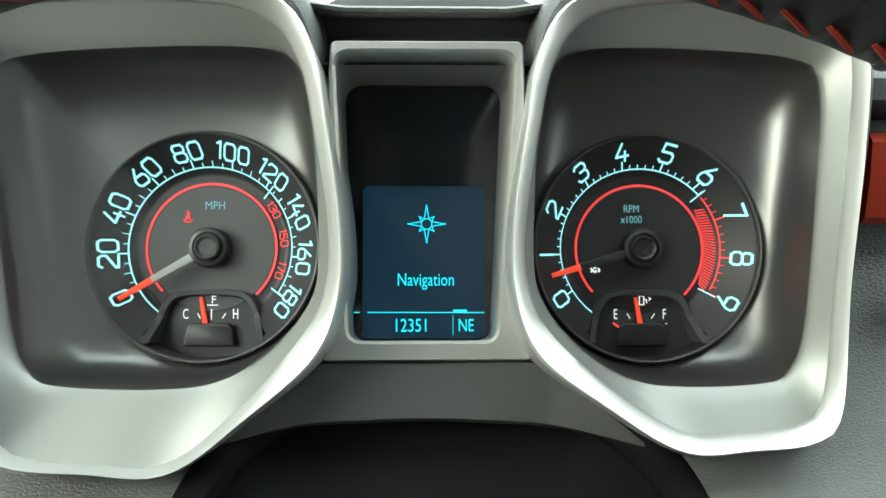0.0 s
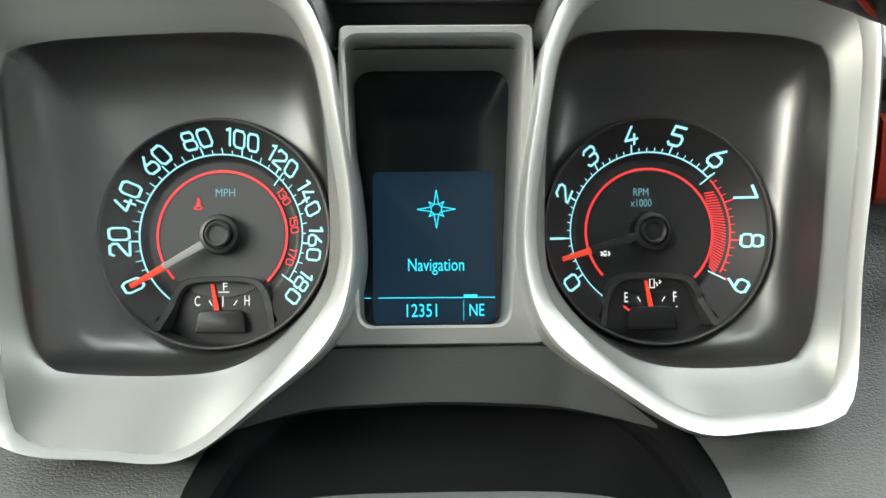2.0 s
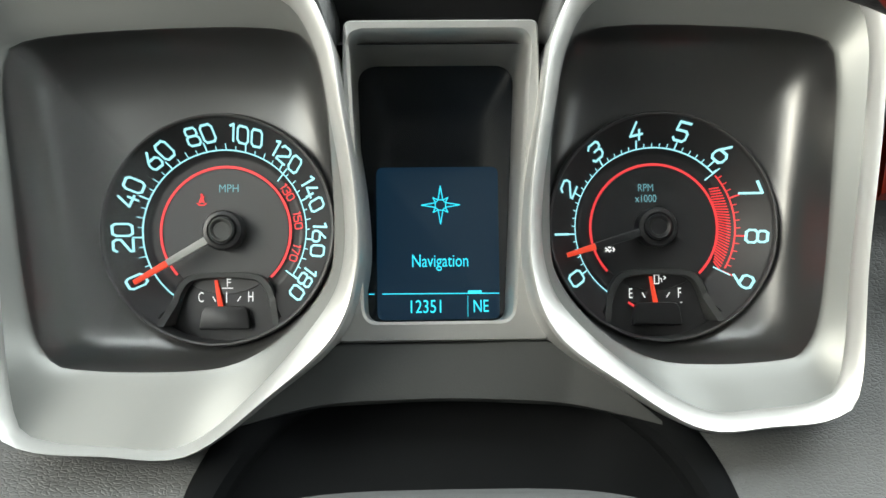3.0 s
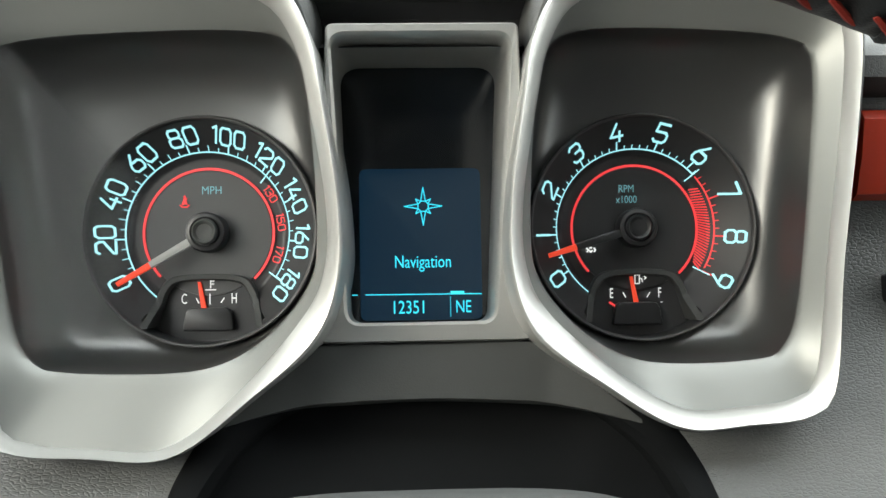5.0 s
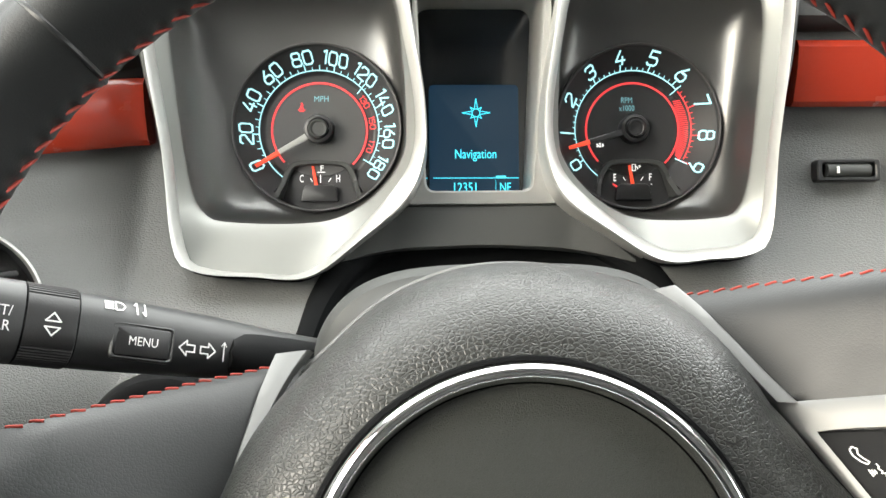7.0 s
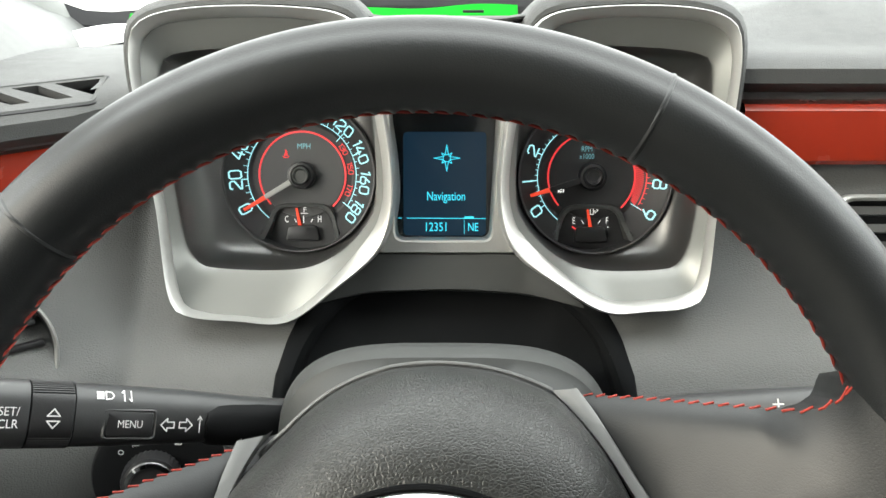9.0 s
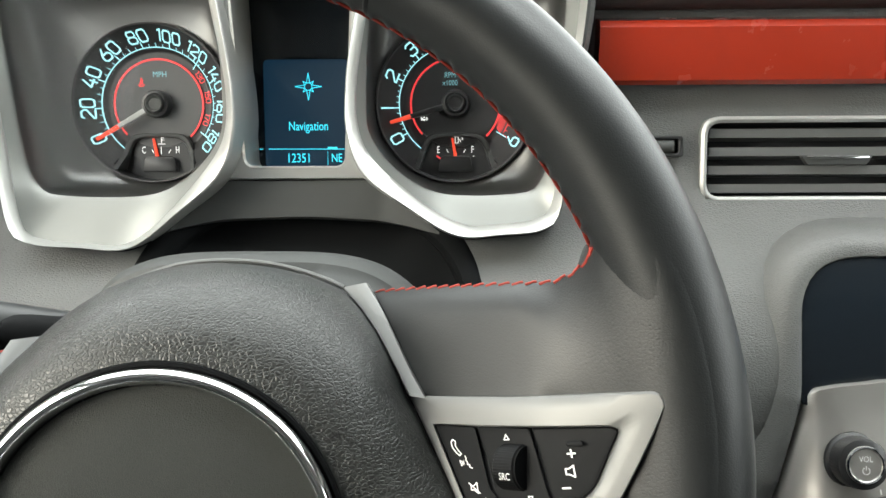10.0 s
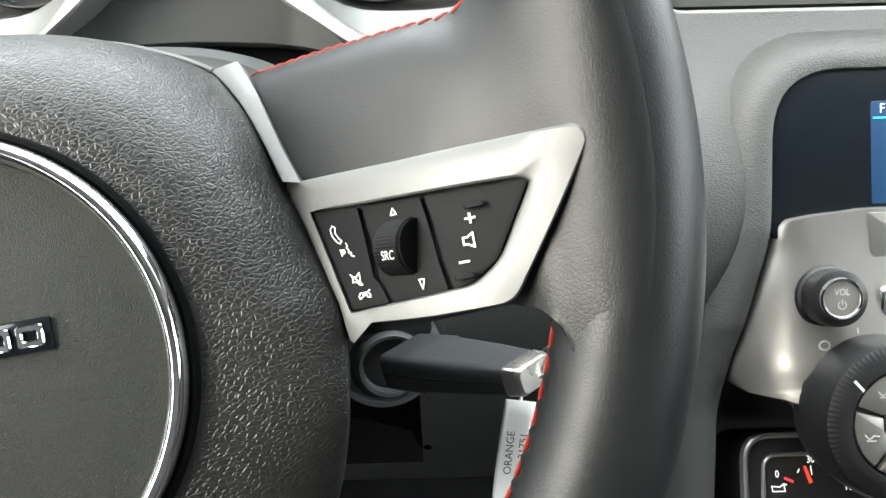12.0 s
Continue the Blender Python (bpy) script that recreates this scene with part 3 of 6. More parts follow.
def cone(r):
    """Height of the dial face: flat in the middle, rising to the rim like a dish."""
    return Z + 0.95 * max(0.0, min(r, 0.0436) - 0.0300)


def numeral(name, word, height, mat, parent, c, r0, deg, wide=0.76, thick=0.14, gap=0.26):
    """A number drawn with even strokes round the dial centre c, at a radius and an angle, lying on the dished face."""
    d = radians(deg)
    out, along = Vector((math.cos(d), math.sin(d))), Vector((math.sin(d), -math.cos(d)))
    widths = [height * wide * (0.36 if ch == "1" else 1) for ch in word]
    total = sum(widths) + height * gap * (len(word) - 1)
    bm, x0 = bmesh.new(), -total / 2
    for ch, w in zip(word, widths):
        strokes([[(x0 + p * w, (q - 0.5) * height) for p, q in line] for line in DIGITS[ch]], height * thick, 0, bm)
        x0 += w + height * gap
    for v in bm.verts:
        p = out * (r0 + v.co.y) + along * v.co.x
        v.co = Vector((c.x + p.x, c.y + p.y, cone(p.length) + 0.0006))
    return part(name, bm, mat, parent)


def gauge(side, name, values, needle_at):
    """A dial with its numerals, scale, needle and small sub-gauge."""
    c = gauge_housing(side)
    rs = [0.0001, 0.012, 0.018, 0.021, 0.024, 0.027] + span(0.0290, 0.0436, 22)
    bm = turned([(r, cone(r)) for r in rs] + [(0.0439, 0.0098), (0.0444, 0.0103), (0.0450, 0.0098), (0.0454, 0.0080), (0.0456, -0.0055)], 144, c.x, c.y)
    for v in bm.verts:
        x, y = abs(v.co.x - c.x), v.co.y - c.y
        if y < -0.0170 and x < 0.0150 + 0.40 * (-0.0170 - y) and v.co.z < 0.0094:
            v.co.z = Z
    face = part(name, bm, DIAL, cluster, "black dished dial face with a raised rim")
    part("dial_bezel", turned([(0.0436, 0.0098), (0.0439, 0.0106), (0.0445, 0.0109), (0.0449, 0.0104)], 96, c.x, c.y), DIAL_IN, face, "thin dark grey dial edge")
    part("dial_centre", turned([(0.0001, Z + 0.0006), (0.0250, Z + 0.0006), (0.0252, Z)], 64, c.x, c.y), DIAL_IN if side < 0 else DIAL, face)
    part("red_arc", arc_band(0.0253, 0.0263, 222, -46, Z + 0.0009, 90, c.x, c.y), RED_LIT, face, "red lit ring")
    part("hub_cap", turned([(0.0080, Z), (0.0080, 0.0022), (0.0074, 0.0034), (0.0060, 0.0038), (0.0054, 0.0032), (0.0050, 0.0032)], 48, c.x, c.y), BLACK, face, "round black needle hub")
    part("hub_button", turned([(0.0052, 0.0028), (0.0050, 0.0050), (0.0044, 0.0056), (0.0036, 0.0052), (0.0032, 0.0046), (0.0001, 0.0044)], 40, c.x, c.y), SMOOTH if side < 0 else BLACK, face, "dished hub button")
    for i, word in enumerate(values):
        if side > 0 and word == "1":
            bm = strokes([[(-0.0030, 0), (0.0030, 0)]], 0.0009, 0)
            a = radians(211.2 - 27.2 * i)
            for v in bm.verts:
                p = Vector((math.cos(a), math.sin(a))) * (0.0388 + v.co.x) + Vector((-math.sin(a), math.cos(a))) * v.co.y
                v.co = Vector((c.x + p.x, c.y + p.y, cone(p.length) + 0.0006))
            part("numeral", bm, CYAN, face)
        else:
            numeral("numeral", word, 0.0058 if side < 0 else 0.0062, CYAN, face, c, 0.0382 if side < 0 else 0.0388, 211.2 - 27.2 * i, 0.80 if len(word) < 3 else 0.72)
    ticks = bmesh.new()
    red = bmesh.new()
    n = 36 if side < 0 else 45
    per = 4 if side < 0 else 5
    for i in range(n + 1):
        a = radians(211.2 - 244.8 * i / n)
        d = Vector((math.cos(a), math.sin(a)))
        long = 0.0031 if i % per == 0 else (0.0022 if side < 0 and i % 2 == 0 else 0.0015)
        strokes([[c + d * 0.0323, c + d * (0.0323 + long)]], 0.0006 if i % per == 0 else 0.00038, Z + 0.0006, red if side > 0 and i > 31 else ticks)
    arc_band(0.0321, 0.0326, 238, -33 if side < 0 else 42, Z + 0.0006, 90, c.x, c.y, ticks)
    for deg in ((42, -34) if side > 0 else (44, -34)):
        d = Vector((math.cos(radians(deg)), math.sin(radians(deg))))
        strokes([[c + d * 0.0288, c + d * 0.0348]], 0.0005, Z + 0.0006, ticks)
    for v in ticks.verts:
        v.co.z = cone((Vector((v.co.x, v.co.y)) - c).length) + 0.0006
    part("scale", ticks, CYAN, face, "cyan lit scale marks")
    if side > 0:
        arc_band(0.0321, 0.0326, 40, -31, Z + 0.0006, 40, c.x, c.y, red)
        for i in range(30):
            a = radians(34 - 64 * i / 29)
            r0 = 0.0292 - 0.0030 * min(1, max(0, math.sin(math.pi * i / 29)) + 0.45)
            p, q = Vector((math.cos(a), math.sin(a))), Vector((math.cos(a - 0.05), math.sin(a - 0.05)))
            strokes([[c + p * r0, c + q * 0.0309]], 0.00052, Z + 0.0006, red)
        for v in red.verts:
            v.co.z = cone((Vector((v.co.x, v.co.y)) - c).length) + 0.0006
        part("redline", red, RED_LIT, face, "red hatched warning band")
    # needle
    d = Vector((math.cos(radians(needle_at)), math.sin(radians(needle_at))))
    nrm = Vector((-d.y, d.x))

    def blade(r0, r1, w0, w1):
        q = [c + d * r0 + nrm * w0, c + d * r1 + nrm * w1, c + d * r1 - nrm * w1, c + d * r0 - nrm * w0]
        bm = slab(q[::-1], 0.0, 0.0016, 0.0004)
        for v in bm.verts:
            v.co.z += 0.0012 + 0.0050 * min(1, max(0, ((Vector((v.co.x, v.co.y)) - c).length - 0.006) / 0.033))
        return bm

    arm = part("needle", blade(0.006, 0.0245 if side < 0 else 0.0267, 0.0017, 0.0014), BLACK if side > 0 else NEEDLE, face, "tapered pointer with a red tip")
    part("needle_tip", blade(0.0243 if side < 0 else 0.0265, 0.0386, 0.0013, 0.0009), RED_NEEDLE, arm, "red pointer tip")
    # sub-gauge
    arch_o = [(c.x + p[0], c.y + p[1]) for p in ((0.0235, -0.0372), (0.0212, -0.0300), (0.0186, -0.0225), (0.0150, -0.0182), (0.0090, -0.0168), (0.0, -0.0165), (-0.0090, -0.0168), (-0.0150, -0.0182), (-0.0186, -0.0225), (-0.0212, -0.0300), (-0.0235, -0.0372))]
    arch_i = [(c.x + (p[0] - c.x) * 0.86, c.y - 0.0372 + (p[1] - c.y + 0.0372) * 0.88) for p in arch_o]
    ao, ai = (spline([(*p, 0) for p in q], 60, closed=False) for q in (arch_o, arch_i))
    am = [p.lerp(q, 0.12) for p, q in zip(ao, ai)]
    bm = loft([[Vector((p.x, p.y, h if h in (Z, -0.0006) else max(h, cone((p.to_2d() - c).length) + 0.0009))) for p in q] for q, h in ((ao, Z), (ao, 0.0000), (am, 0.0005), ([p.lerp(q, 0.8) for p, q in zip(ao, ai)], 0.0003), (ai, -0.0006), (ai, Z))], closed=False)
    bmesh.ops.recalc_face_normals(bm, faces=bm.faces[:])
    sub = part("sub_gauge", bm, SMOOTH, face, "small inset gauge in an arched frame")
    part("sub_hub", slab(rounded([(c.x - 0.0100, c.y - 0.0390), (c.x + 0.0100, c.y - 0.0390), (c.x + 0.0088, c.y - 0.0300), (c.x - 0.0088, c.y - 0.0300)], [0.001, 0.001, 0.003, 0.003], 6), Z, -0.0005, 0.0006), BLACK, sub)
    zz = Z + 0.0007
    tips = rounded([(c.x - 0.0045, c.y - 0.0196), (c.x - 0.0033, c.y - 0.0196), (c.x - 0.0010, c.y - 0.0305), (c.x - 0.0030, c.y - 0.0305)][::-1], 0.0002, 2)
    part("sub_needle", slab(tips if side < 0 else [Vector((p.x + 0.002, p.y)) for p in tips], zz, zz + 0.0010, 0.0002), RED_NEEDLE, sub, "small red pointer")
    ends = ("C", "H") if side < 0 else ("E", "F")
    lettering("mark", ends[0], 0.0058, WHITE_LIT, sub, flat(c.x - 0.0100, c.y - 0.0265, zz), width=0.6)
    lettering("mark", ends[1], 0.0058, WHITE_LIT, sub, flat(c.x + 0.0098, c.y - 0.0265, zz), width=0.6)
    small = strokes([[(c.x - 0.0052, c.y - 0.0262), (c.x - 0.0042, c.y - 0.0280)], [(c.x + 0.0046, c.y - 0.0280), (c.x + 0.0058, c.y - 0.0262)]], 0.0004, zz)
    if side < 0:
        strokes([[(c.x + 0.0002, c.y - 0.0285), (c.x + 0.0002, c.y - 0.0245)], [(c.x - 0.0015, c.y - 0.0228), (c.x + 0.0026, c.y - 0.0228)], [(c.x + 0.0005, c.y - 0.0220), (c.x + 0.0005, c.y - 0.0190)], [(c.x + 0.0005, c.y - 0.0193), (c.x + 0.0018, c.y - 0.0193)], [(c.x + 0.0005, c.y - 0.0205), (c.x + 0.0018, c.y - 0.0205)]], 0.0004, zz, small)
    else:
        strokes([[(c.x - 0.0002, c.y - 0.0225), (c.x - 0.0002, c.y - 0.0190), (c.x + 0.0016, c.y - 0.0190), (c.x + 0.0016, c.y - 0.0225), (c.x - 0.0002, c.y - 0.0225)], [(c.x + 0.0016, c.y - 0.0205), (c.x + 0.0026, c.y - 0.0205), (c.x + 0.0028, c.y - 0.0218)], [(c.x + 0.0036, c.y - 0.0196), (c.x + 0.0044, c.y - 0.0202), (c.x + 0.0036, c.y - 0.0208)], [(c.x + 0.0102, c.y - 0.0302), (c.x + 0.0108, c.y - 0.0302)]], 0.0004, zz, small)
        part("low_mark", strokes([[(c.x - 0.0108, c.y - 0.0300), (c.x - 0.0082, c.y - 0.0318)]], 0.0009, zz), RED_LIT, sub)
    part("sub_scale", small, WHITE_LIT, sub)
    return face, c


speedo, CL = gauge(-1, "speedometer", [str(20 * i) for i in range(10)], 211.5)
tacho, CR = gauge(1, "tachometer", [str(i) for i in range(10)], 196.5)
for word, deg in (("130", 32), ("150", 8), ("170", -18)):
    numeral("red_numeral", word, 0.0030, RED_LIT, speedo, CL, 0.0290, deg, 0.72, 0.14)
lettering("unit", "MPH", 0.0046, DIM, speedo, flat(CL.x + 0.0012, CL.y + 0.0170, Z + 0.0010), width=0.9)
lettering("unit", "RPM", 0.0044, DIM, tacho, flat(CR.x - 0.0030, CR.y + 0.0162, Z + 0.0010), width=0.8)
lettering("unit", "x1000", 0.0044, DIM, tacho, flat(CR.x - 0.0030, CR.y + 0.0118, Z + 0.0010), width=0.8)
x, y = CL.x - 0.0096, CL.y + 0.0122
part("belt_light", strokes([[(0, 2.0), (0.25, 2.3), (0, 2.6), (-0.25, 2.3), (0, 2.0)], [(0, 1.8), (-0.9, -0.6)], [(0, 1.8), (0.9, -0.6)], [(0.8, 1.7), (-0.8, -0.8)], [(-1.7, -0.9), (-0.9, -1.6), (0.9, -1.6), (1.7, -0.9)], [(-0.5, 0.4), (0.5, 0.4)], [(-0.7, -0.3), (0.7, -0.3)]], 0.00052, Z + 0.0011, x=x, y=y, s=0.00105), RED_LIT, speedo, "red lit seat belt symbol")
part("traction_light", strokes([[(-1.6, 0.5), (-0.75, -0.2), (-1.5, -0.8)], [(-0.6, -0.4), (0, -1.0), (0.6, -0.4)], [(1.5, 0.5), (1.9, -0.2), (1.5, -0.8)], [(-0.3, 0.7), (0.4, 0.7)]], 0.00065, Z + 0.0011, x=CR.x - 0.0182, y=CR.y - 0.0084, s=0.0010), WHITE_LIT, tacho, "white lit warning symbol")

# ---- centre display ----
fr_out = rounded([(-0.0395, -0.0420), (0.0395, -0.0420), (0.0345, 0.0765), (-0.0345, 0.0765)], [0.004, 0.004, 0.003, 0.003], 8)
fr_in = rounded([(-0.0285, -0.0346), (0.0252, -0.0346), (0.0318, 0.0722), (-0.0330, 0.0722)], [0.005, 0.005, 0.006, 0.006], 8)
win = rounded([(-0.0296, -0.0362), (0.0255, -0.0362), (0.0310, 0.0692), (-0.0338, 0.0692)], [0.005, 0.005, 0.009, 0.009], 8)


def leaning(pts, h):
    """A ring of the surround, which comes forward and down a little towards its top."""
    out = []
    for p in pts:
        f = min(1, max(0, p[1] / 0.0765)) ** 2
        out.append((p[0], p[1] - 0.0040 * f, h + 0.0125 * f))
    return out


bm = loft([ring3(fr_out, -0.01), leaning(fr_out, 0.0265), leaning(inset(fr_out, 0.0008), 0.028), leaning(inset(fr_in, -0.0010), 0.0285), leaning(fr_in, 0.0272), leaning([a.lerp(b, 0.15) for a, b in zip(fr_in, win)], 0.0225), ring3([a.lerp(b, 0.85) for a, b in zip(fr_in, win)], 0.000), ring3(win, -0.0095)])
bmesh.ops.recalc_face_normals(bm, faces=bm.faces[:])
part("display_frame", bm, SILVER, cluster, "satin silver display surround")
display = part("display", slab(inset(win, -0.002), -0.013, -0.0098, 0.0002), SCREEN, cluster, "dark screen lit with blue and cyan")
part("lcd_area", slab(rrect(0.0500, 0.0625, 0.003, 4, -0.0012, -0.0042), -0.0098, -0.0094, 0.0001), LCD_BACK, display)
ZD = -0.0091
lettering("caption", "Navigation", 0.0074, LCD, display, flat(-0.0004, -0.0117, ZD), width=0.74)
lettering("odometer", "12351", 0.0076, LCD, display, flat(-0.0064, -0.0304, ZD), width=0.78)
lettering("heading", "NE", 0.0072, LCD, display, flat(0.0160, -0.0304, ZD), width=0.72)
bm = strokes([[(-0.0240, -0.0248), (0.0235, -0.0250)], [(-0.0295, -0.0248), (-0.0275, -0.0248)]], 0.0004, ZD)
strokes([[(0.0112, -0.0243), (0.0160, -0.0243)]], 0.0011, ZD, bm)
for i in range(12):
    strokes([[(0.0107, -0.0262 - i * 0.0007), (0.0107, -0.02645 - i * 0.0007)]], 0.0003, ZD, bm)
part("divider", bm, LCD, display)
star = []
for k in range(8):
    a, r, w = math.pi / 4 * k, (0.0078 if k % 2 == 0 else 0.0043), (0.24 if k % 2 == 0 else 0.16)
    tip = (r * math.cos(a), r * math.sin(a))
    star += [[(0.0026 * math.cos(a - w * 1.5), 0.0026 * math.sin(a - w * 1.5)), tip, (0.0026 * math.cos(a + w * 1.5), 0.0026 * math.sin(a + w * 1.5))]]
star.append([(0.0023 * math.cos(math.pi / 8 + math.pi / 4 * k), 0.0023 * math.sin(math.pi / 8 + math.pi / 4 * k)) for k in range(9)])
part("compass_rose", strokes(star, 0.00042, ZD, y=0.0114), LCD, display, "cyan compass rose")

# ---- dash pieces round the steering column ----


def flap_h(x, y):
    return 0.0262 + 0.22 * max(0, abs(x) - 0.045)


top = spline([(-0.0770, -0.0705, 0), (-0.0620, -0.0580, 0), (-0.0480, -0.0480, 0), (-0.0390, -0.0425, 0), (0, -0.0425, 0), (0.0390, -0.0425, 0), (0.0480, -0.0480, 0), (0.0620, -0.0580, 0), (0.0770, -0.0705, 0)], 60, closed=False)
low = spline([(-0.0770, -0.0715, 0), (-0.0500, -0.0660, 0), (-0.0250, -0.0645, 0), (0, -0.0638, 0), (0.0250, -0.0648, 0), (0.0500, -0.0668, 0), (0.0770, -0.0720, 0)], 60, closed=False)
rows = []
for f, dz in ((0.0, -0.012), (0.0, -0.0005), (0.02, 0.0005), (0.5, 0.001), (0.93, 0.001), (1.0, -0.0015), (1.0, -0.02)):
    rows.append([Vector((a.x + (b.x - a.x) * f, a.y + (b.y - a.y) * f, flap_h(a.x + (b.x - a.x) * f, 0) + dz)) for a, b in zip(top, low)])
flap_thing = thing("column_flap", CLUSTER, "dark grey panel between the gauge hoods", "trim panel")
part("panel", loft(rows[:5], closed=False), SMOOTH, flap_thing)
part("rolled_edge", loft(rows[4:], closed=False), SMOOTH, flap_thing, "rounded lower edge")


def arch_ring(k, lift=0.0):
    pts = []
    for i in range(61):
        a = math.pi * i / 60
        c, s = math.cos(a), math.sin(a)
        pts.append(Vector((0.0048 + 0.100 * k * math.copysign(abs(c) ** 0.5, c), 0, 0.735 + lift + 0.118 * k * s ** 0.5)))
    return [Vector((pts[0].x, 0, 0.62))] + pts + [Vector((pts[-1].x, 0, 0.62))]


def dash_face(z):
    """How far forward the dash stands at a height, for the parts that sit in it."""
    for (y0, z0), (y1, z1) in zip(PROFILE, PROFILE[1:]):
        if z1 <= z <= z0:
            return y0 + (y1 - y0) * (z - z0) / (z1 - z0)
    return PROFILE[-1][0]


gaiter = thing("column_gaiter", pose(0, 0, 0), "black rubber gaiter in the arched opening of the steering column", "gaiter")
rows = []
for k, dy in ((1.02, 0.012), (1.02, 0.000), (1.005, -0.0025), (0.975, -0.003), (0.945, -0.001), (0.915, 0.006), (0.895, 0.014), (0.6, 0.026), (0.02, 0.030)):
    rows.append([Vector((p.x, dash_face(p.z) + dy + 0.012 * min(1, max(0, (p.z - 0.828) / 0.014)) * min(1, max(0, (0.072 - abs(p.x)) / 0.014)), p.z)) for p in arch_ring(k)])
part("lip", loft(rows[:6], closed=False), GAITER, gaiter, "thick black gaiter edge")
part("sleeve", loft(rows[5:], closed=False), GAITER, gaiter, "dull black inner sleeve")


def cowl_ring(w, y, top, low=0.785):
    pts = []
    for i in range(49):
        a = math.pi * i / 48
        c, s = math.cos(a), math.sin(a)
        pts.append(Vector((w * math.copysign(abs(c) ** 0.55, c), y, low + (top - low) * s ** 0.62)))
    return pts


column = thing("steering_column", pose(0, 0, 0), "dark grey steering column shroud with ignition lock", "steering column")
bm = loft([cowl_ring(0.083, 0.285, 0.810), cowl_ring(0.082, 0.255, 0.830), cowl_ring(0.081, 0.220, 0.851), cowl_ring(0.0795, 0.200, 0.8645), cowl_ring(0.0785, 0.190, 0.8675), cowl_ring(0.077, 0.183, 0.8665), cowl_ring(0.074, 0.180, 0.863), cowl_ring(0.064, 0.150, 0.857)], closed=False)
bmesh.ops.recalc_face_normals(bm, faces=bm.faces[:])
part("upper_cover", bm, SMOOTH, column)
bm = loft([[Vector((p.x * 1.0, p.y, 1.57 - p.z)) for p in cowl_ring(w, y, t)] for w, y, t in ((0.078, 0.30, 0.885), (0.076, 0.23, 0.875), (0.072, 0.18, 0.862), (0.060, 0.150, 0.845))], closed=False)
bmesh.ops.recalc_face_normals(bm, faces=bm.faces[:])
part("lower_cover", bm, BLACK, column)

# ---- steering wheel ----
WHEEL = pose(-0.0074, 0.0671, 0.8527, 63.6) @ pose(0, 0, 0, 0, 0, 9)
wheel = thing("steering_wheel", WHEEL, "black leather steering wheel with red stitching and silver spokes", "steering wheel")
RM, RT, RI = 0.1602, 0.0155, 0.0138  # middle radius, outer and inner half thickness
STITCHES = 152


def inner_half(a):
    """The inner half thickness of the rim: thinner over the upper part, fuller where the thumb rests."""
    g = (math.degrees(a) % 360 - 168) / 9
    return RT - (RT - RI) * min(1, max(0, (math.sin(a) - 0.1) / 0.5)) + 0.0035 * math.exp(-g * g)


def rim_point(a, b, k=1.0):
    d = Vector((math.cos(a), math.sin(a), 0))
    fat = 1.036 + 0.012 * math.sin(a)
    g = (math.degrees(b) % 360 - 56) / 14
    k *= 1 - 0.06 * math.exp(-g * g) * min(1, max(0, (abs(math.sin(a)) - 0.45) / 0.25))
    g = (math.degrees(b) % 360 - 188) / 16
    k *= 1 - 0.05 * math.exp(-g * g) * (1 + math.cos(STITCHES * a))
    return d * (RM + (RT if math.cos(b) > 0 else inner_half(a)) * k * fat * math.cos(b)) + Vector((0, 0, (0.0165 if math.sin(b) > 0 else 0.0120) * k * math.sin(b)))


rings = []
for i in range(912):
    a = 2 * math.pi * i / 912
    rings.append([rim_point(a, 2 * math.pi * j / 64) for j in range(64)])
rings.append(rings[0])
bm = loft(rings)
bmesh.ops.recalc_face_normals(bm, faces=bm.faces[:])
rim = part("rim", bm, LEATHER, wheel, "black leather rim")
for deg in (54.0, 128.5, 235, 305):
    bm = bmesh.new()
    tube([rim_point(radians(deg), 2 * math.pi * j / 48, 0.958) for j in range(48)], 0.0011, 8, closed=True, bm=bm)
    part("seam", bm, LEATHER, rim, "raised leather seam")


def spoke_z(x, y):
    """The front of a spoke, which rises from the hub to the rim."""
    a = -0.073 + 0.97 * (abs(x) - 0.062) + 0.33 * (0.041 - y)
    f = min(1, max(0, (abs(x) - 0.129) / 0.021))
    return -0.012 * math.log(math.exp(-a / 0.012) + math.exp(-1.0)) + 0.0038 * f * f * (3 - 2 * f)


def spoke_top(x):
    pts = [(0.050, 0.0425), (0.062, 0.0412), (0.0905, 0.0374), (0.1156, 0.0334), (0.1290, 0.0312), (0.1345, 0.0325), (0.1385, 0.0355), (0.1410, 0.0410), (0.150, 0.053), (0.17, 0.053)]
    for (a, b), (c, d) in zip(pts, pts[1:]):
        if a <= x <= c:
            return b + (d - b) * (x - a) / (c - a)
    return pts[-1][1]


def spoke_low(x):
    pts = [(0.050, -0.045), (0.0925, -0.0410), (0.1294, -0.0380), (0.1350, -0.0395), (0.1385, -0.0440), (0.1400, -0.0520), (0.150, -0.066), (0.17, -0.066)]
    for (a, b), (c, d) in zip(pts, pts[1:]):
        if a <= x <= c:
            return b + (d - b) * (x - a) / (c - a)
    return pts[-1][1]


def drape(pts, lift, thick, side, edge=0.0006, bm=None):
    """A plate laid on a spoke's front; pts run counter-clockwise on the right-hand spoke."""
    def put(q, dz):
        return [Vector((side * p[0], p[1], spoke_z(p[0], p[1]) + dz)) for p in q]
    top = inset(pts, edge)
    mid = sum((Vector(p).to_2d() for p in top), Vector((0, 0))) / len(top)
    own = loft([put(pts, lift - thick), put(pts, lift - edge), put(inset(pts, edge * 0.4), lift - edge * 0.25), put(top, lift)] + [put([mid + (p - mid) * k for p in top], lift) for k in (0.85, 0.65, 0.4, 0.15)], False, True, bm=bm)
    return own


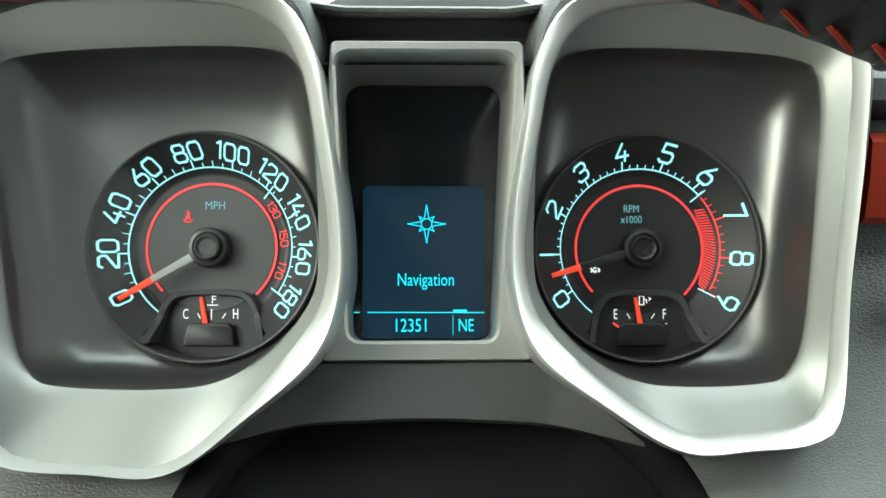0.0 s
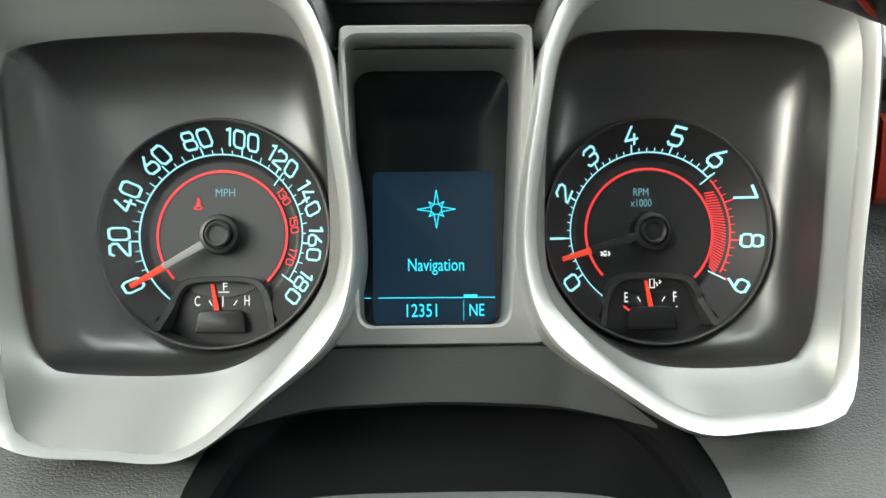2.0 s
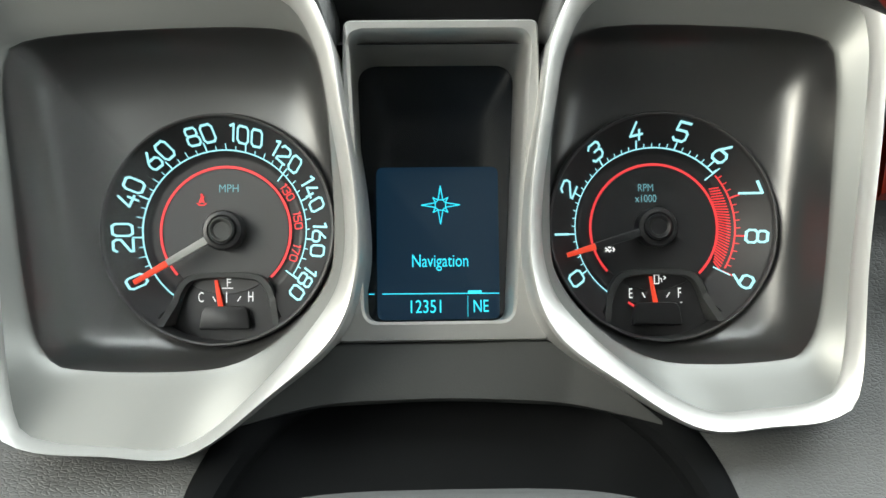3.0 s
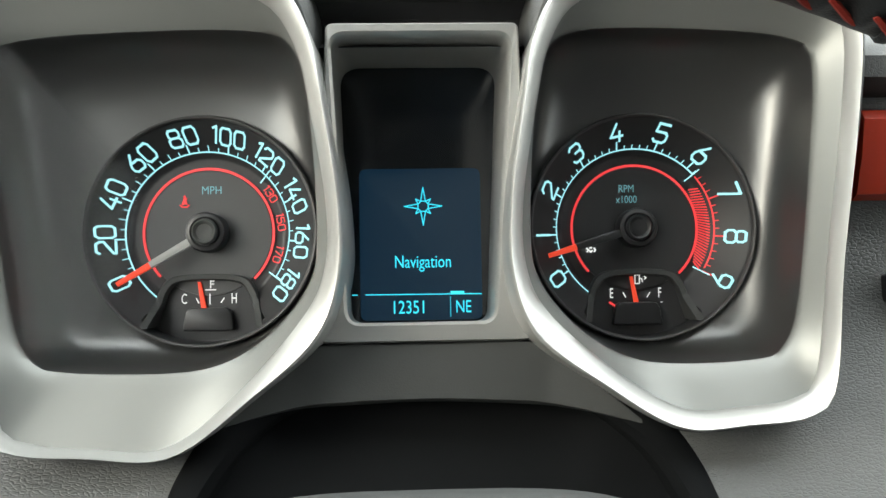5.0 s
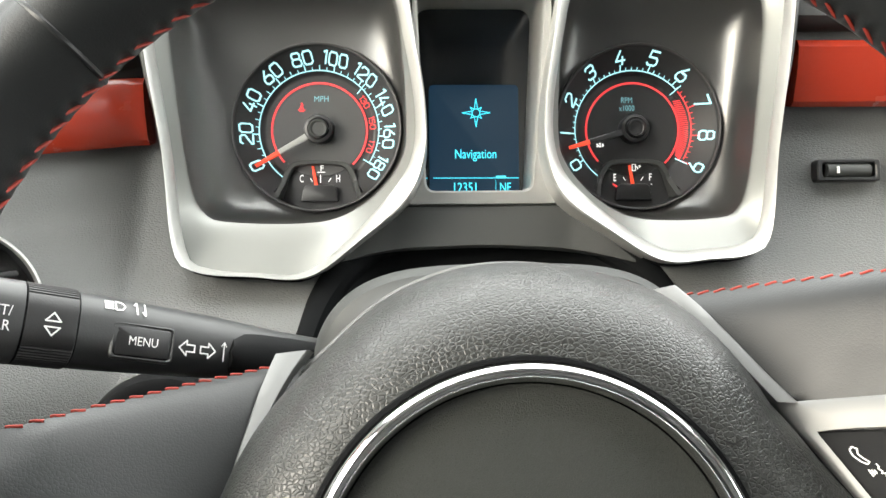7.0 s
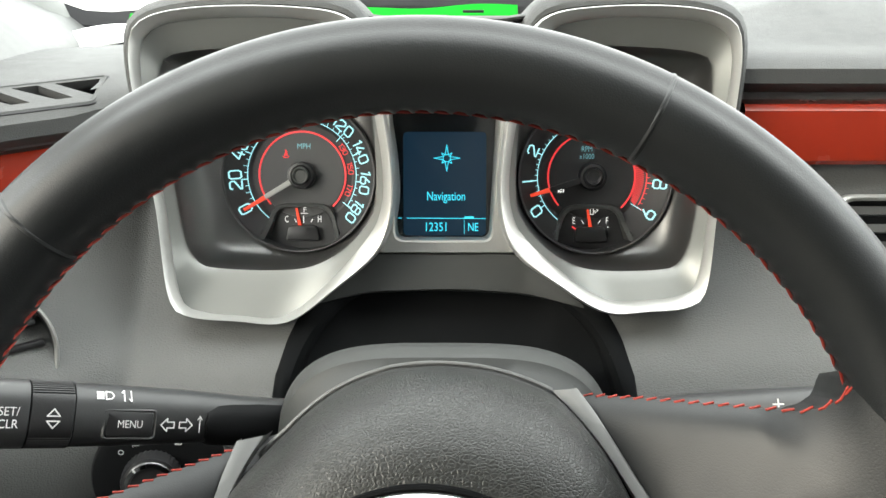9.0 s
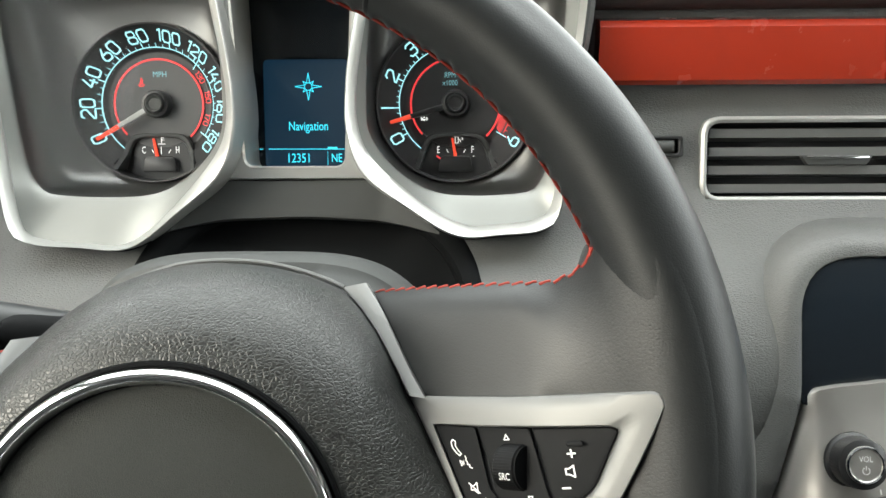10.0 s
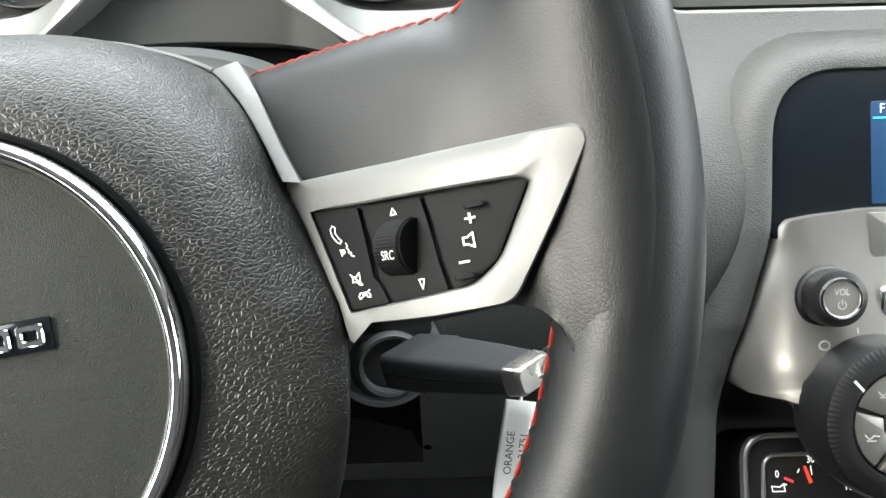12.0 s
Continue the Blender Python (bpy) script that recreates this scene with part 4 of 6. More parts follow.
def lay(bm, lift, side=1):
    for v in bm.verts:
        v.co = Vector((side * v.co.x, v.co.y, spoke_z(v.co.x, v.co.y) + lift + v.co.z))
    return bm


TRIM_OUT = rounded([(0.0781, 0.0029), (0.0820, 0.0014), (0.1102, -0.0010), (0.1490, -0.0030), (0.1505, -0.0060), (0.1419, -0.0196), (0.1300, -0.0372), (0.1116, -0.0378), (0.0955, -0.0374), (0.0936, -0.0420), (0.0913, -0.0412), (0.0899, -0.0322), (0.0843, -0.0141)][::-1], [0.0004, 0.0015, 0.0015, 0.001, 0.002, 0.003, 0.003, 0.003, 0.0012, 0.0012, 0.001, 0.0003, 0.0003][::-1], 5)
TRIM_IN = rounded([(0.0853, -0.0075), (0.0989, -0.0089), (0.1360, -0.0113), (0.1378, -0.0125), (0.1287, -0.0279), (0.1225, -0.0322), (0.1016, -0.0338), (0.0928, -0.0346)][::-1], [0.0008, 0.002, 0.0010, 0.0010, 0.003, 0.003, 0.003, 0.0008][::-1], 5)
SWITCHES = [
    [(0.0857, -0.0080), (0.0926, -0.0340), (0.1028, -0.0335), (0.1010, -0.0284), (0.0999, -0.0280), (0.0990, -0.0160), (0.0984, -0.0093)],
    [(0.0994, -0.0093), (0.1001, -0.0160), (0.1006, -0.0165), (0.1016, -0.0284), (0.1036, -0.0335), (0.1168, -0.0328), (0.1158, -0.0268), (0.1150, -0.0180), (0.1140, -0.0105)],
    [(0.1149, -0.0106), (0.1160, -0.0180), (0.1168, -0.0268), (0.1178, -0.0326), (0.1220, -0.0317), (0.1282, -0.0277), (0.1370, -0.0128), (0.1355, -0.0117)],
]
TRIM_EDGE = [(p.x, p.y) for p in inset(polar(TRIM_OUT, (0.1115, -0.021), 80), 0.0045)]


def under_trim(x, y):
    """0 on the trim, rising to 1 a little way off it."""
    inside, near = False, 1.0
    for (ax, ay), (bx, by) in zip(TRIM_EDGE, TRIM_EDGE[1:] + TRIM_EDGE[:1]):
        if (ay > y) != (by > y) and x < ax + (y - ay) * (bx - ax) / (by - ay):
            inside = not inside
        dx, dy = bx - ax, by - ay
        f = min(1, max(0, ((x - ax) * dx + (y - ay) * dy) / max(dx * dx + dy * dy, 1e-12)))
        near = min(near, math.hypot(x - ax - f * dx, y - ay - f * dy))
    return 0.0 if inside else min(1, near / 0.0025)


def spoke_skin(x, y, e):
    """The leather of a spoke, which runs over into the leather of the rim."""
    r = math.hypot(x, y)
    rt = RT if r > RM else inner_half(math.atan2(y, x))
    q = min(0.97, (r - RM) / (rt * 1.041))
    rim_z = 0.0165 * math.sqrt(1 - q * q) if q > -0.97 else 0.0165 * 0.243 - 1.6 * (RM - 1.0098 * rt - r)
    flat_z = spoke_z(x, y) - 0.0012 - 2.5 * max(0, r - 0.1515) - 0.007 * e ** 10 * (1 - min(1, max(0, (x - 0.126) / 0.012)))
    k = max(0.0015, 0.013 * (1 - e ** 4))
    rim_z += 0.0004 - 0.0026 * e ** 5 - 0.0016 * min(1, max(0, (r - 0.1570) / 0.0100)) ** 2
    h = max(k - abs(flat_z - rim_z), 0) / k
    w = under_trim(x, y)
    s = max(w * w * (3 - 2 * w), min(1, max(0, (r - 0.1455) / 0.004)))
    return flat_z - 0.0035 * (1 - s) + (max(min(flat_z, 0.0170), rim_z) + h * h * k / 4 - flat_z) * s


for side in (1, -1):
    xs, skin = span(0.052, 0.1672, 96), []
    for x in xs:
        far = math.sqrt(0.1680 ** 2 - x * x)
        lo, hi = max(spoke_low(x), -far), min(spoke_top(x), far)
        skin.append([[side * x, y, spoke_skin(x, y, abs(2 * v - 1)), min(1, max(0, (x - 0.118) / 0.012)) * min(1, max(0, (0.157 - math.hypot(x, y)) / 0.006))] for v in span(0, 1, 45) for y in [lo + (hi - lo) * v]])
    for step in range(60):
        zs = [[p[2] for p in row] for row in skin]
        for i in range(1, 95):
            for j in range(1, 44):
                p = skin[i][j]
                if p[3] > 0:
                    p[2] += p[3] * 0.8 * ((zs[i - 1][j] + zs[i + 1][j] + zs[i][j - 1] + zs[i][j + 1]) / 4 - p[2])
    rows = []
    for x, row in zip(xs, skin):
        lo, hi = row[0][1], row[-1][1]
        ring = [Vector(p[:3]) for p in row]
        ring += [Vector((side * x, hi - 0.001, spoke_z(x, hi) - (0.024 if x < 0.142 else 0.012))), Vector((side * x, lo + 0.001, spoke_z(x, lo) - (0.024 if x < 0.142 else 0.012)))]
        rows.append(ring)
    bm = loft(rows)
    bmesh.ops.recalc_face_normals(bm, faces=bm.faces[:])
    spoke = part("spoke", bm, LEATHER, wheel, "smooth black leather spoke")
    n = 160
    po, pi = polar(TRIM_OUT, (0.1115, -0.021), n), polar(TRIM_IN, (0.1115, -0.021), n)

    def put(q, dz):
        return [Vector((side * p[0], p[1], spoke_z(p[0], p[1]) + dz)) for p in q]
    bm = loft([put(pi, -0.003), put(pi, 0.0006), put([a.lerp(b, 0.06) for a, b in zip(pi, po)], 0.0012), put([a.lerp(b, 0.5) for a, b in zip(pi, po)], 0.0014), put([a.lerp(b, 0.93) for a, b in zip(pi, po)], 0.0012), put(po, 0.0005), put(po, -0.004)])
    al = spline([(0.0570, 0.0437, 0), (0.0632, 0.0355, 0), (0.0692, 0.0253, 0), (0.0742, 0.0135, 0), (0.0783, 0.0022, 0)], 24, closed=False)
    ar = spline([(0.0672, 0.0437, 0), (0.0716, 0.0340, 0), (0.0763, 0.0215, 0), (0.0804, 0.0100, 0), (0.0843, 0.0006, 0)], 24, closed=False)
    loft([put(al, -0.008), put(al, 0.0040), put([a.lerp(b, 0.08) for a, b in zip(al, ar)], 0.0046), put([a.lerp(b, 0.5) for a, b in zip(al, ar)], 0.0034), put([a.lerp(b, 0.92) for a, b in zip(al, ar)], 0.0013), put(ar, 0.0004), put(ar, -0.008)], closed=False, bm=bm)
    bmesh.ops.recalc_face_normals(bm, faces=bm.faces[:])
    trim = part("spoke_trim", bm, TRIM, spoke, "brushed silver spoke trim")
    bm = drape(inset(TRIM_IN, -0.0004), -0.0030, 0.002, side)
    bmesh.ops.recalc_face_normals(bm, faces=bm.faces[:])
    part("switch_base", bm, BLACK_SOFT, spoke)
    for i, k in enumerate(SWITCHES):
        bm = drape(rounded(k, 0.0009, 4), -0.0004 if i != 1 else -0.0012, 0.003, side, 0.0002)
        bmesh.ops.recalc_face_normals(bm, faces=bm.faces[:])
        part("switch", bm, SWITCH, spoke, "matt black steering wheel switch")

right = [o for o in wheel.children if o.name.startswith("spoke")][0]


def icon(name, lines, x, y, s, w=0.00042, lift=0.0002):
    part(name, lay(strokes(lines, w, 0, x=x, y=y, s=s), lift), WHITE, right, "white printed symbol")


icon("phone_symbol", [[(-1, 2.2), (-1.6, 1.4), (-1.4, 0), (-0.4, -1.6), (0.4, -2.2), (0.9, -1.7), (0.2, -0.9), (-0.5, 0.4), (-0.3, 1.6), (-1, 2.2)]], 0.0920, -0.0150, 0.0011, 0.0003)
icon("voice_symbol", [[(0.6, 2.4), (0.9, 1.6), (0.6, 1.0), (1.2, 0.2), (1.0, -0.5), (1.9, -0.6), (1.7, -1.4), (2.6, -1.8)], [(-0.3, 0.6), (-0.1, -0.3)], [(-0.9, 0.7), (-0.6, -0.7)], [(-1.5, 0.8), (-1.1, -1.1)]], 0.0935, -0.0196, 0.00085, 0.0003)
icon("mute_symbol", [[(-0.9, 0.6), (-0.9, -0.6), (0.0, -0.6), (1.0, -1.5), (1.0, 1.5), (0.0, 0.6), (-0.9, 0.6)], [(-1.4, 1.4), (1.5, -1.5)]], 0.0953, -0.0268, 0.0010, 0.0003)
icon("hang_up_symbol", [[(-1.5, -0.3), (-1.0, 0.4), (1.0, 0.4), (1.5, -0.3), (1.4, -0.8), (0.6, -0.6), (0.5, -0.1), (-0.5, -0.1), (-0.6, -0.6), (-1.4, -0.8), (-1.5, -0.3)], [(-1.2, -1.0), (1.4, 0.9)]], 0.0969, -0.0306, 0.0010, 0.0003)
icon("up_symbol", [[(0, 1.0), (0.7, -0.5), (-0.7, -0.5), (0, 1.0)]], 0.1072, -0.0128, 0.0010, 0.0003, -0.0006)
icon("down_symbol", [[(0, -1.3), (0.6, 0.9), (-0.6, 0.9), (0, -1.3)]], 0.1111, -0.0301, 0.0010, 0.0003, -0.0006)
icon("plus_symbol", [[(0, 1), (0, -1)], [(-1, 0), (1, 0)]], 0.1240, -0.0178, 0.0010, 0.0005)
icon("speaker_symbol", [[(-0.8, 0.7), (-0.8, -0.7), (0.0, -0.7), (1.2, -1.4), (1.2, 1.4), (0.0, 0.7), (-0.8, 0.7)]], 0.1226, -0.0226, 0.0011, 0.0004)
icon("minus_symbol", [[(-1, 0), (1, 0)]], 0.1211, -0.0270, 0.0010, 0.0005)
for x, y in ((0.1252, -0.0151), (0.1205, -0.0300)):
    bm = lay(slab(rrect(0.0042, 0.0014, 0.0006, 4, x, y), 0, 0.0009, 0.0003), 0.0007)
    part("ridge", bm, SWITCH, right, "small raised locating ridge")
# roller between the switches
u = Vector((0.72, -0.05, 0.69)).normalized()
c = Vector((0.1088, -0.0214, spoke_z(0.1088, -0.0214) - 0.0028))
v = Vector((0, 1, 0)) - u * u.y
v.normalize()
w = u.cross(v)
rings = []
for k in range(19):
    s, r = -0.0045 + 0.0005 * k, 0.0068 if 1 < k < 17 else 0.0064
    rings.append([c + u * s + (v * math.cos(2 * math.pi * i / 96) + w * math.sin(2 * math.pi * i / 96)) * (r - (0.0003 if i % 2 and k % 2 else 0)) for i in range(96)])
bm = loft(rings, True, True)
bmesh.ops.recalc_face_normals(bm, faces=bm.faces[:])
part("roller", bm, SWITCH, right, "ribbed black rubber roller")
n3 = -w if (-w).z > 0 else w
m = Matrix((u, v, u.cross(v))).transposed().to_4x4()
m.translation = c + n3 * 0.0070 - v * 0.0012 + u * 0.0008
lettering("roller_word", "SRC", 0.0030, WHITE, right, m, width=0.8)

# hub
AC = Vector((-0.004, -0.033))


def hub_edge(deg):
    """Radius and height of the airbag cover's edge at an angle."""
    table = [(-180, 0.096, -0.020), (-120, 0.100, -0.045), (-60, 0.100, -0.045), (-15, 0.095, -0.020), (0, 0.0935, -0.0235), (11, 0.0895, -0.036), (24, 0.0885, -0.048), (40, 0.0940, -0.0615), (50, 0.0975, -0.0725), (62, 0.0962, -0.0755), (75, 0.0950, -0.075), (90, 0.0942, -0.0745), (104, 0.0922, -0.075), (120, 0.0885, -0.0755), (128, 0.0882, -0.0755), (140, 0.0885, -0.064), (156, 0.0885, -0.048), (169, 0.0895, -0.036), (180, 0.096, -0.020)]
    for (a, r0, z0), (b, r1, z1) in zip(table, table[1:]):
        if a <= deg <= b:
            f = (deg - a) / (b - a)
            return r0 + (r1 - r0) * f, z0 + (z1 - z0) * f


rings = []
angles = [-180 + 360 * i / 120 for i in range(120)]
edges = [hub_edge(a) for a in angles]
for k in range(12):
    t = k / 11
    ring = []
    for deg, (r1, z1) in zip(angles, edges):
        r = 0.0590 + (r1 - 0.0590) * math.sin(t * math.pi / 2) ** 0.85
        z = -0.0146 + (z1 + 0.0146) * (1 - math.cos(t * math.pi / 2)) ** 0.9
        ring.append(Vector((AC.x + r * math.cos(radians(deg)), AC.y + r * math.sin(radians(deg)), z)))
    rings.append(ring)
rings.append([Vector((p.x * 0.99, p.y * 0.99, p.z - 0.012)) for p in rings[-1]])
bm = loft(rings)
bmesh.ops.recalc_face_normals(bm, faces=bm.faces[:])
airbag = part("airbag_cover", bm, AIRBAG, wheel, "pebbled black airbag cover")
path = [Vector((AC.x + (r + 0.0012) * math.cos(radians(d)), AC.y + (r + 0.0012) * math.sin(radians(d)), z - 0.0010)) for d, (r, z) in zip(angles, edges) if 50 < d < 130]
part("edge_trim", tube(path, 0.0010, 8), TRIM, airbag, "thin silver edge along the top of the cover")
part("nick", strokes([[(0.0518, -0.0036), (0.0540, -0.0050), (0.0576, -0.0038)], [(0.0576, -0.0038), (0.0576, -0.0062)]], 0.0004, -0.0148), BLACK, airbag, "small scuffed nick")
bm = turned([(0.0561 - 0.0026 * math.cos(math.pi * k / 14), -0.0142 + 0.0056 * math.sin(math.pi * k / 14) ** 0.8) for k in range(15)], 120, AC.x, AC.y)
part("ring_groove", turned([(0.0586, -0.0139), (0.0592, -0.0132), (0.0602, -0.0134), (0.0606, -0.0146)], 96, AC.x, AC.y), GAITER, wheel, "dark groove round the chrome ring")
part("emblem_ring", bm, CHROME, wheel, "polished chrome ring")
disc = part("emblem_disc", turned([(0.0532, -0.0150), (0.045, -0.0138), (0.03, -0.0130), (0.0001, -0.0126)], 72, AC.x, AC.y), VINYL_FINE, wheel, "fine-grained black disc")
plate = part("emblem_plate", slab(rrect(0.0485, 0.0078, 0.0008, 3, 0.0002, -0.0258), -0.0140, -0.0120, 0.0003), GLOSS_BLACK, disc, "black emblem plate")
for i in range(6):
    x = -0.0198 + i * 0.0079
    o, n_ = rrect(0.0064, 0.0052, 0.0008, 3, x, -0.0258), rrect(0.0034, 0.0022, 0.0004, 3, x, -0.0258)
    part("emblem_block", frame_bm(o, n_, -0.0121, -0.0109, 0.0003), CHROME, plate, "plain chrome emblem block")

# stitching on the inside of the rim and along the spokes
bm = bmesh.new()
for i in range(STITCHES):
    deg = i * 360 / STITCHES
    if min(deg, 360 - deg) < 13 or abs(deg - 180) < 13:
        continue
    a, da, m = radians(deg), radians(0.80), radians(188)
    tube([rim_point(a - da * 1.25, m + 0.16, 0.975), rim_point(a - da * 0.6, m + 0.09, 1.03), rim_point(a + da * 0.6, m - 0.09, 1.03), rim_point(a + da * 1.25, m - 0.16, 0.975)], 0.00052, 6, bm=bm)
for side in (1, -1):
    x = 0.070
    while x < 0.1400:
        path = []
        for dx, dy, dz in ((0.0, -0.0004, -0.0002), (0.0011, -0.0001, 0.0000), (0.0023, 0.0003, -0.0005), (0.0034, 0.0005, -0.0018)):
            hi, lo = spoke_top(x + dx), spoke_low(x + dx)
            y = hi + dy
            path.append(Vector((side * (x + dx), y, spoke_skin(x + dx, min(y, hi), min(1, 2 * (y - lo) / (hi - lo) - 1)) + dz)))
        tube(path, 0.00048, 6, bm=bm)
        x += 0.0040 / math.hypot(1, (spoke_top(x + 0.003) - spoke_top(x)) / 0.003)
tagged(part("stitching", bm, STITCH, wheel, "red thread stitching"), kind="stuff")
# ---- stalks ----
def stalk(side, label):
    root = thing("indicator_stalk" if side < 0 else "wiper_stalk", pose(0, 0, 0), label, "control stalk")
    tip = 0.045 if side < 0 else 0.012
    A, B = Vector((side * 0.072, 0.201, 0.824)), Vector((side * 0.209, 0.113, 0.884))
    ax = (B - A).normalized()
    out = Vector((-0.1 * side, -0.85, 0.5))
    out = (out - ax * out.dot(ax)).normalized()
    up = ax.cross(out)
    if up.z < 0:
        up = -up

    def ring(s, ru, ro):
        p = A + ax * s
        return [p + up * ru * math.copysign(abs(math.cos(t)) ** 0.8, math.cos(t)) + out * ro * math.copysign(abs(math.sin(t)) ** 0.8, math.sin(t)) for t in [2 * math.pi * i / 32 for i in range(32)]]

    bm = loft([ring(-0.02, 0.0085, 0.008), ring(0.02, 0.0092, 0.009), ring(0.05, 0.0112, 0.0105), ring(0.085, 0.0124, 0.0115), ring(0.098, 0.0126, 0.0118)], True, True)
    bmesh.ops.recalc_face_normals(bm, faces=bm.faces[:])
    body = part("stalk_body", bm, STALK, root)

    def ribs(s, k):
        p, pts = A + ax * s, []
        for i in range(180):
            t = 2 * math.pi * i / 180
            r = k * (0.965 if i % 3 == 0 and abs(i - 45) > 16 else 1.0)
            pts.append(p + up * 0.0131 * r * math.copysign(abs(math.cos(t)) ** 0.8, math.cos(t)) + out * 0.0123 * r * math.copysign(abs(math.sin(t)) ** 0.8, math.sin(t)))
        return pts

    rows = [ribs(0.0982, 0.95), ribs(0.0986, 1.0), ribs(0.1138, 1.0), ribs(0.1142, 0.95)]
    bm = loft(rows, True, True)
    bmesh.ops.recalc_face_normals(bm, faces=bm.faces[:])
    band = part("ribbed_band", bm, BLACK, root, "ribbed black turning band")
    bm = loft([ring(0.1145, 0.0132, 0.0124), ring(0.1145 + tip * 0.8, 0.0130, 0.0122), ring(0.1145 + tip * 0.96, 0.0115, 0.0110), ring(0.1145 + tip, 0.008, 0.008)], True, True)
    bmesh.ops.recalc_face_normals(bm, faces=bm.faces[:])
    part("stalk_tip", bm, STALK, root)
    if side < 0:
        bm = loft([ring(-0.01, 0.0094, 0.0106), ring(0.033, 0.0102, 0.0118), ring(0.040, 0.0098, 0.0120), ring(0.0445, 0.0070, 0.0120), ring(0.0455, 0.001, 0.0117)], True, True)
        for v in bm.verts:
            v.co -= up * 0.0022
        bmesh.ops.recalc_face_normals(bm, faces=bm.faces[:])
        part("shadow_pad", bm, SWITCH, root, "black lower part of the stalk")

    def tag_pose(s, lift, r):
        p = A + ax * s + up * lift + out * r
        xx = ax if side > 0 else -ax
        mm = Matrix((xx, out.cross(xx), out)).transposed().to_4x4()
        mm.translation = p
        return mm
    return root, tag_pose, ring


root, at, ring = stalk(-1, "dark grey indicator stalk with white symbols and a menu button")
bm = slab(rrect(0.0185, 0.0098, 0.0012, 4), -0.003, 0.0010, 0.0006)
bm.transform(at(0.077, -0.003, 0.0105))
part("menu_button", bm, BLACK, root, "small black menu button")
bm = frame_bm(rrect(0.0212, 0.0122, 0.0018, 4), rrect(0.0190, 0.0102, 0.0014, 4), -0.003, 0.0009, 0.0005)
bm.transform(at(0.077, -0.003, 0.0106))
part("button_rim", bm, STALK, root, "raised rim round the button")
lettering("menu_word", "MENU", 0.0043, WHITE, root, at(0.077, -0.0030, 0.0118), width=0.85)


def symbol(name, lines, s, lift, r, w, size, tilt=0):
    bm = strokes(lines, w, 0, s=size)
    bm.transform(at(s, lift, r) @ pose(0, 0, 0, tilt))
    part(name, bm, WHITE, root, "white printed symbol")


symbol("arrow_symbol", [[(-1.2, 0), (-0.2, 1.0), (-0.2, 0.45), (0.9, 0.45), (0.9, -0.45), (-0.2, -0.45), (-0.2, -1.0), (-1.2, 0)]], 0.0615, -0.0030, 0.0116, 0.0005, 0.0026)
symbol("arrow_symbol", [[(1.2, 0), (0.2, 1.0), (0.2, 0.45), (-0.9, 0.45), (-0.9, -0.45), (0.2, -0.45), (0.2, -1.0), (1.2, 0)]], 0.0545, -0.0030, 0.0113, 0.0005, 0.0026)
symbol("direction_symbol", [[(0.2, -1.6), (0.2, 1.6)], [(-0.3, 1.0), (0.2, 1.7), (0.6, 1.0)]], 0.0485, -0.0028, 0.0111, 0.0004, 0.0020)
symbol("beam_symbol", [[(0, 1.0), (0, -1.0), (1.2, -0.8), (1.7, 0), (1.2, 0.8), (0, 1.0)], [(-0.5, 0.8), (-1.9, 0.8)], [(-0.5, 0.4), (-1.9, 0.4)], [(-0.5, 0.0), (-1.9, 0.0)], [(-0.5, -0.4), (-1.9, -0.4)], [(-0.5, -0.8), (-1.9, -0.8)]], 0.0870, 0.0082, 0.0101, 0.0005, 0.0018, -34)
symbol("lever_symbol", [[(-0.8, 1.4), (-0.8, -1.4)], [(0.8, 1.4), (0.8, -1.4)], [(-1.3, 0.8), (-0.8, 1.5)], [(0.3, -0.8), (0.8, -1.5)]], 0.0785, 0.0082, 0.0098, 0.0005, 0.0017, -34)
symbol("scroll_symbol", [[(0, 1.9), (1.2, 0.5), (-1.2, 0.5), (0, 1.9)], [(0, -1.9), (1.2, -0.5), (-1.2, -0.5), (0, -1.9)]], 0.1060, -0.001, 0.0127, 0.0005, 0.0019)
lettering("set_word", "SET/\nCLR", 0.0046, WHITE, root, at(0.1215, -0.001, 0.0128), width=0.85)
root2, at2, ring2 = stalk(1, "dark grey wiper stalk with white symbols")
bm = strokes([[(-1, 0), (1, 0)], [(0, -1), (0, 1)]], 0.0006, 0, s=0.002)
bm.transform(at2(0.085, 0.006, 0.0110))
part("wiper_symbol", bm, WHITE, root2, "white printed symbol")

# ---- light switch and dimmer ----
LS = Matrix.Translation((-0.152, 0.226, 0.7730)) @ pose(0, 0, 0, 80, 0, 0) @ pose(0, 0, 0, 0, 12, 0)
light = thing("headlight_switch", LS, "round black headlight switch with a chrome ring", "switch")
part("plate", turned([(0.0335, -0.008), (0.0335, 0.0006), (0.0325, 0.0026), (0.0305, 0.0033), (0.0270, 0.0030), (0.0001, 0.0030)], 72, 0.003, 0.0), SWITCH, light, "black rounded switch plate")
bm = turned([(0.0150, 0.002), (0.0150, 0.010), (0.0143, 0.0125), (0.0125, 0.0130)], 72)
for i, v in enumerate(bm.verts):
    if i % 2 and v.co.z > 0.001 and Vector((v.co.x, v.co.y)).length > 0.0148:
        v.co.x *= 0.96
        v.co.y *= 0.96
knob = part("knob", bm, BLACK, light, "ribbed black knob")
part("knob_ring", turned([(0.0128, 0.0128), (0.0124, 0.0146), (0.0106, 0.0152), (0.0094, 0.0138)], 64), CHROME, knob, "chrome ring")
part("knob_cap", turned([(0.0104, 0.0138), (0.0060, 0.0142), (0.0001, 0.0143)], 48), BLACK, knob)
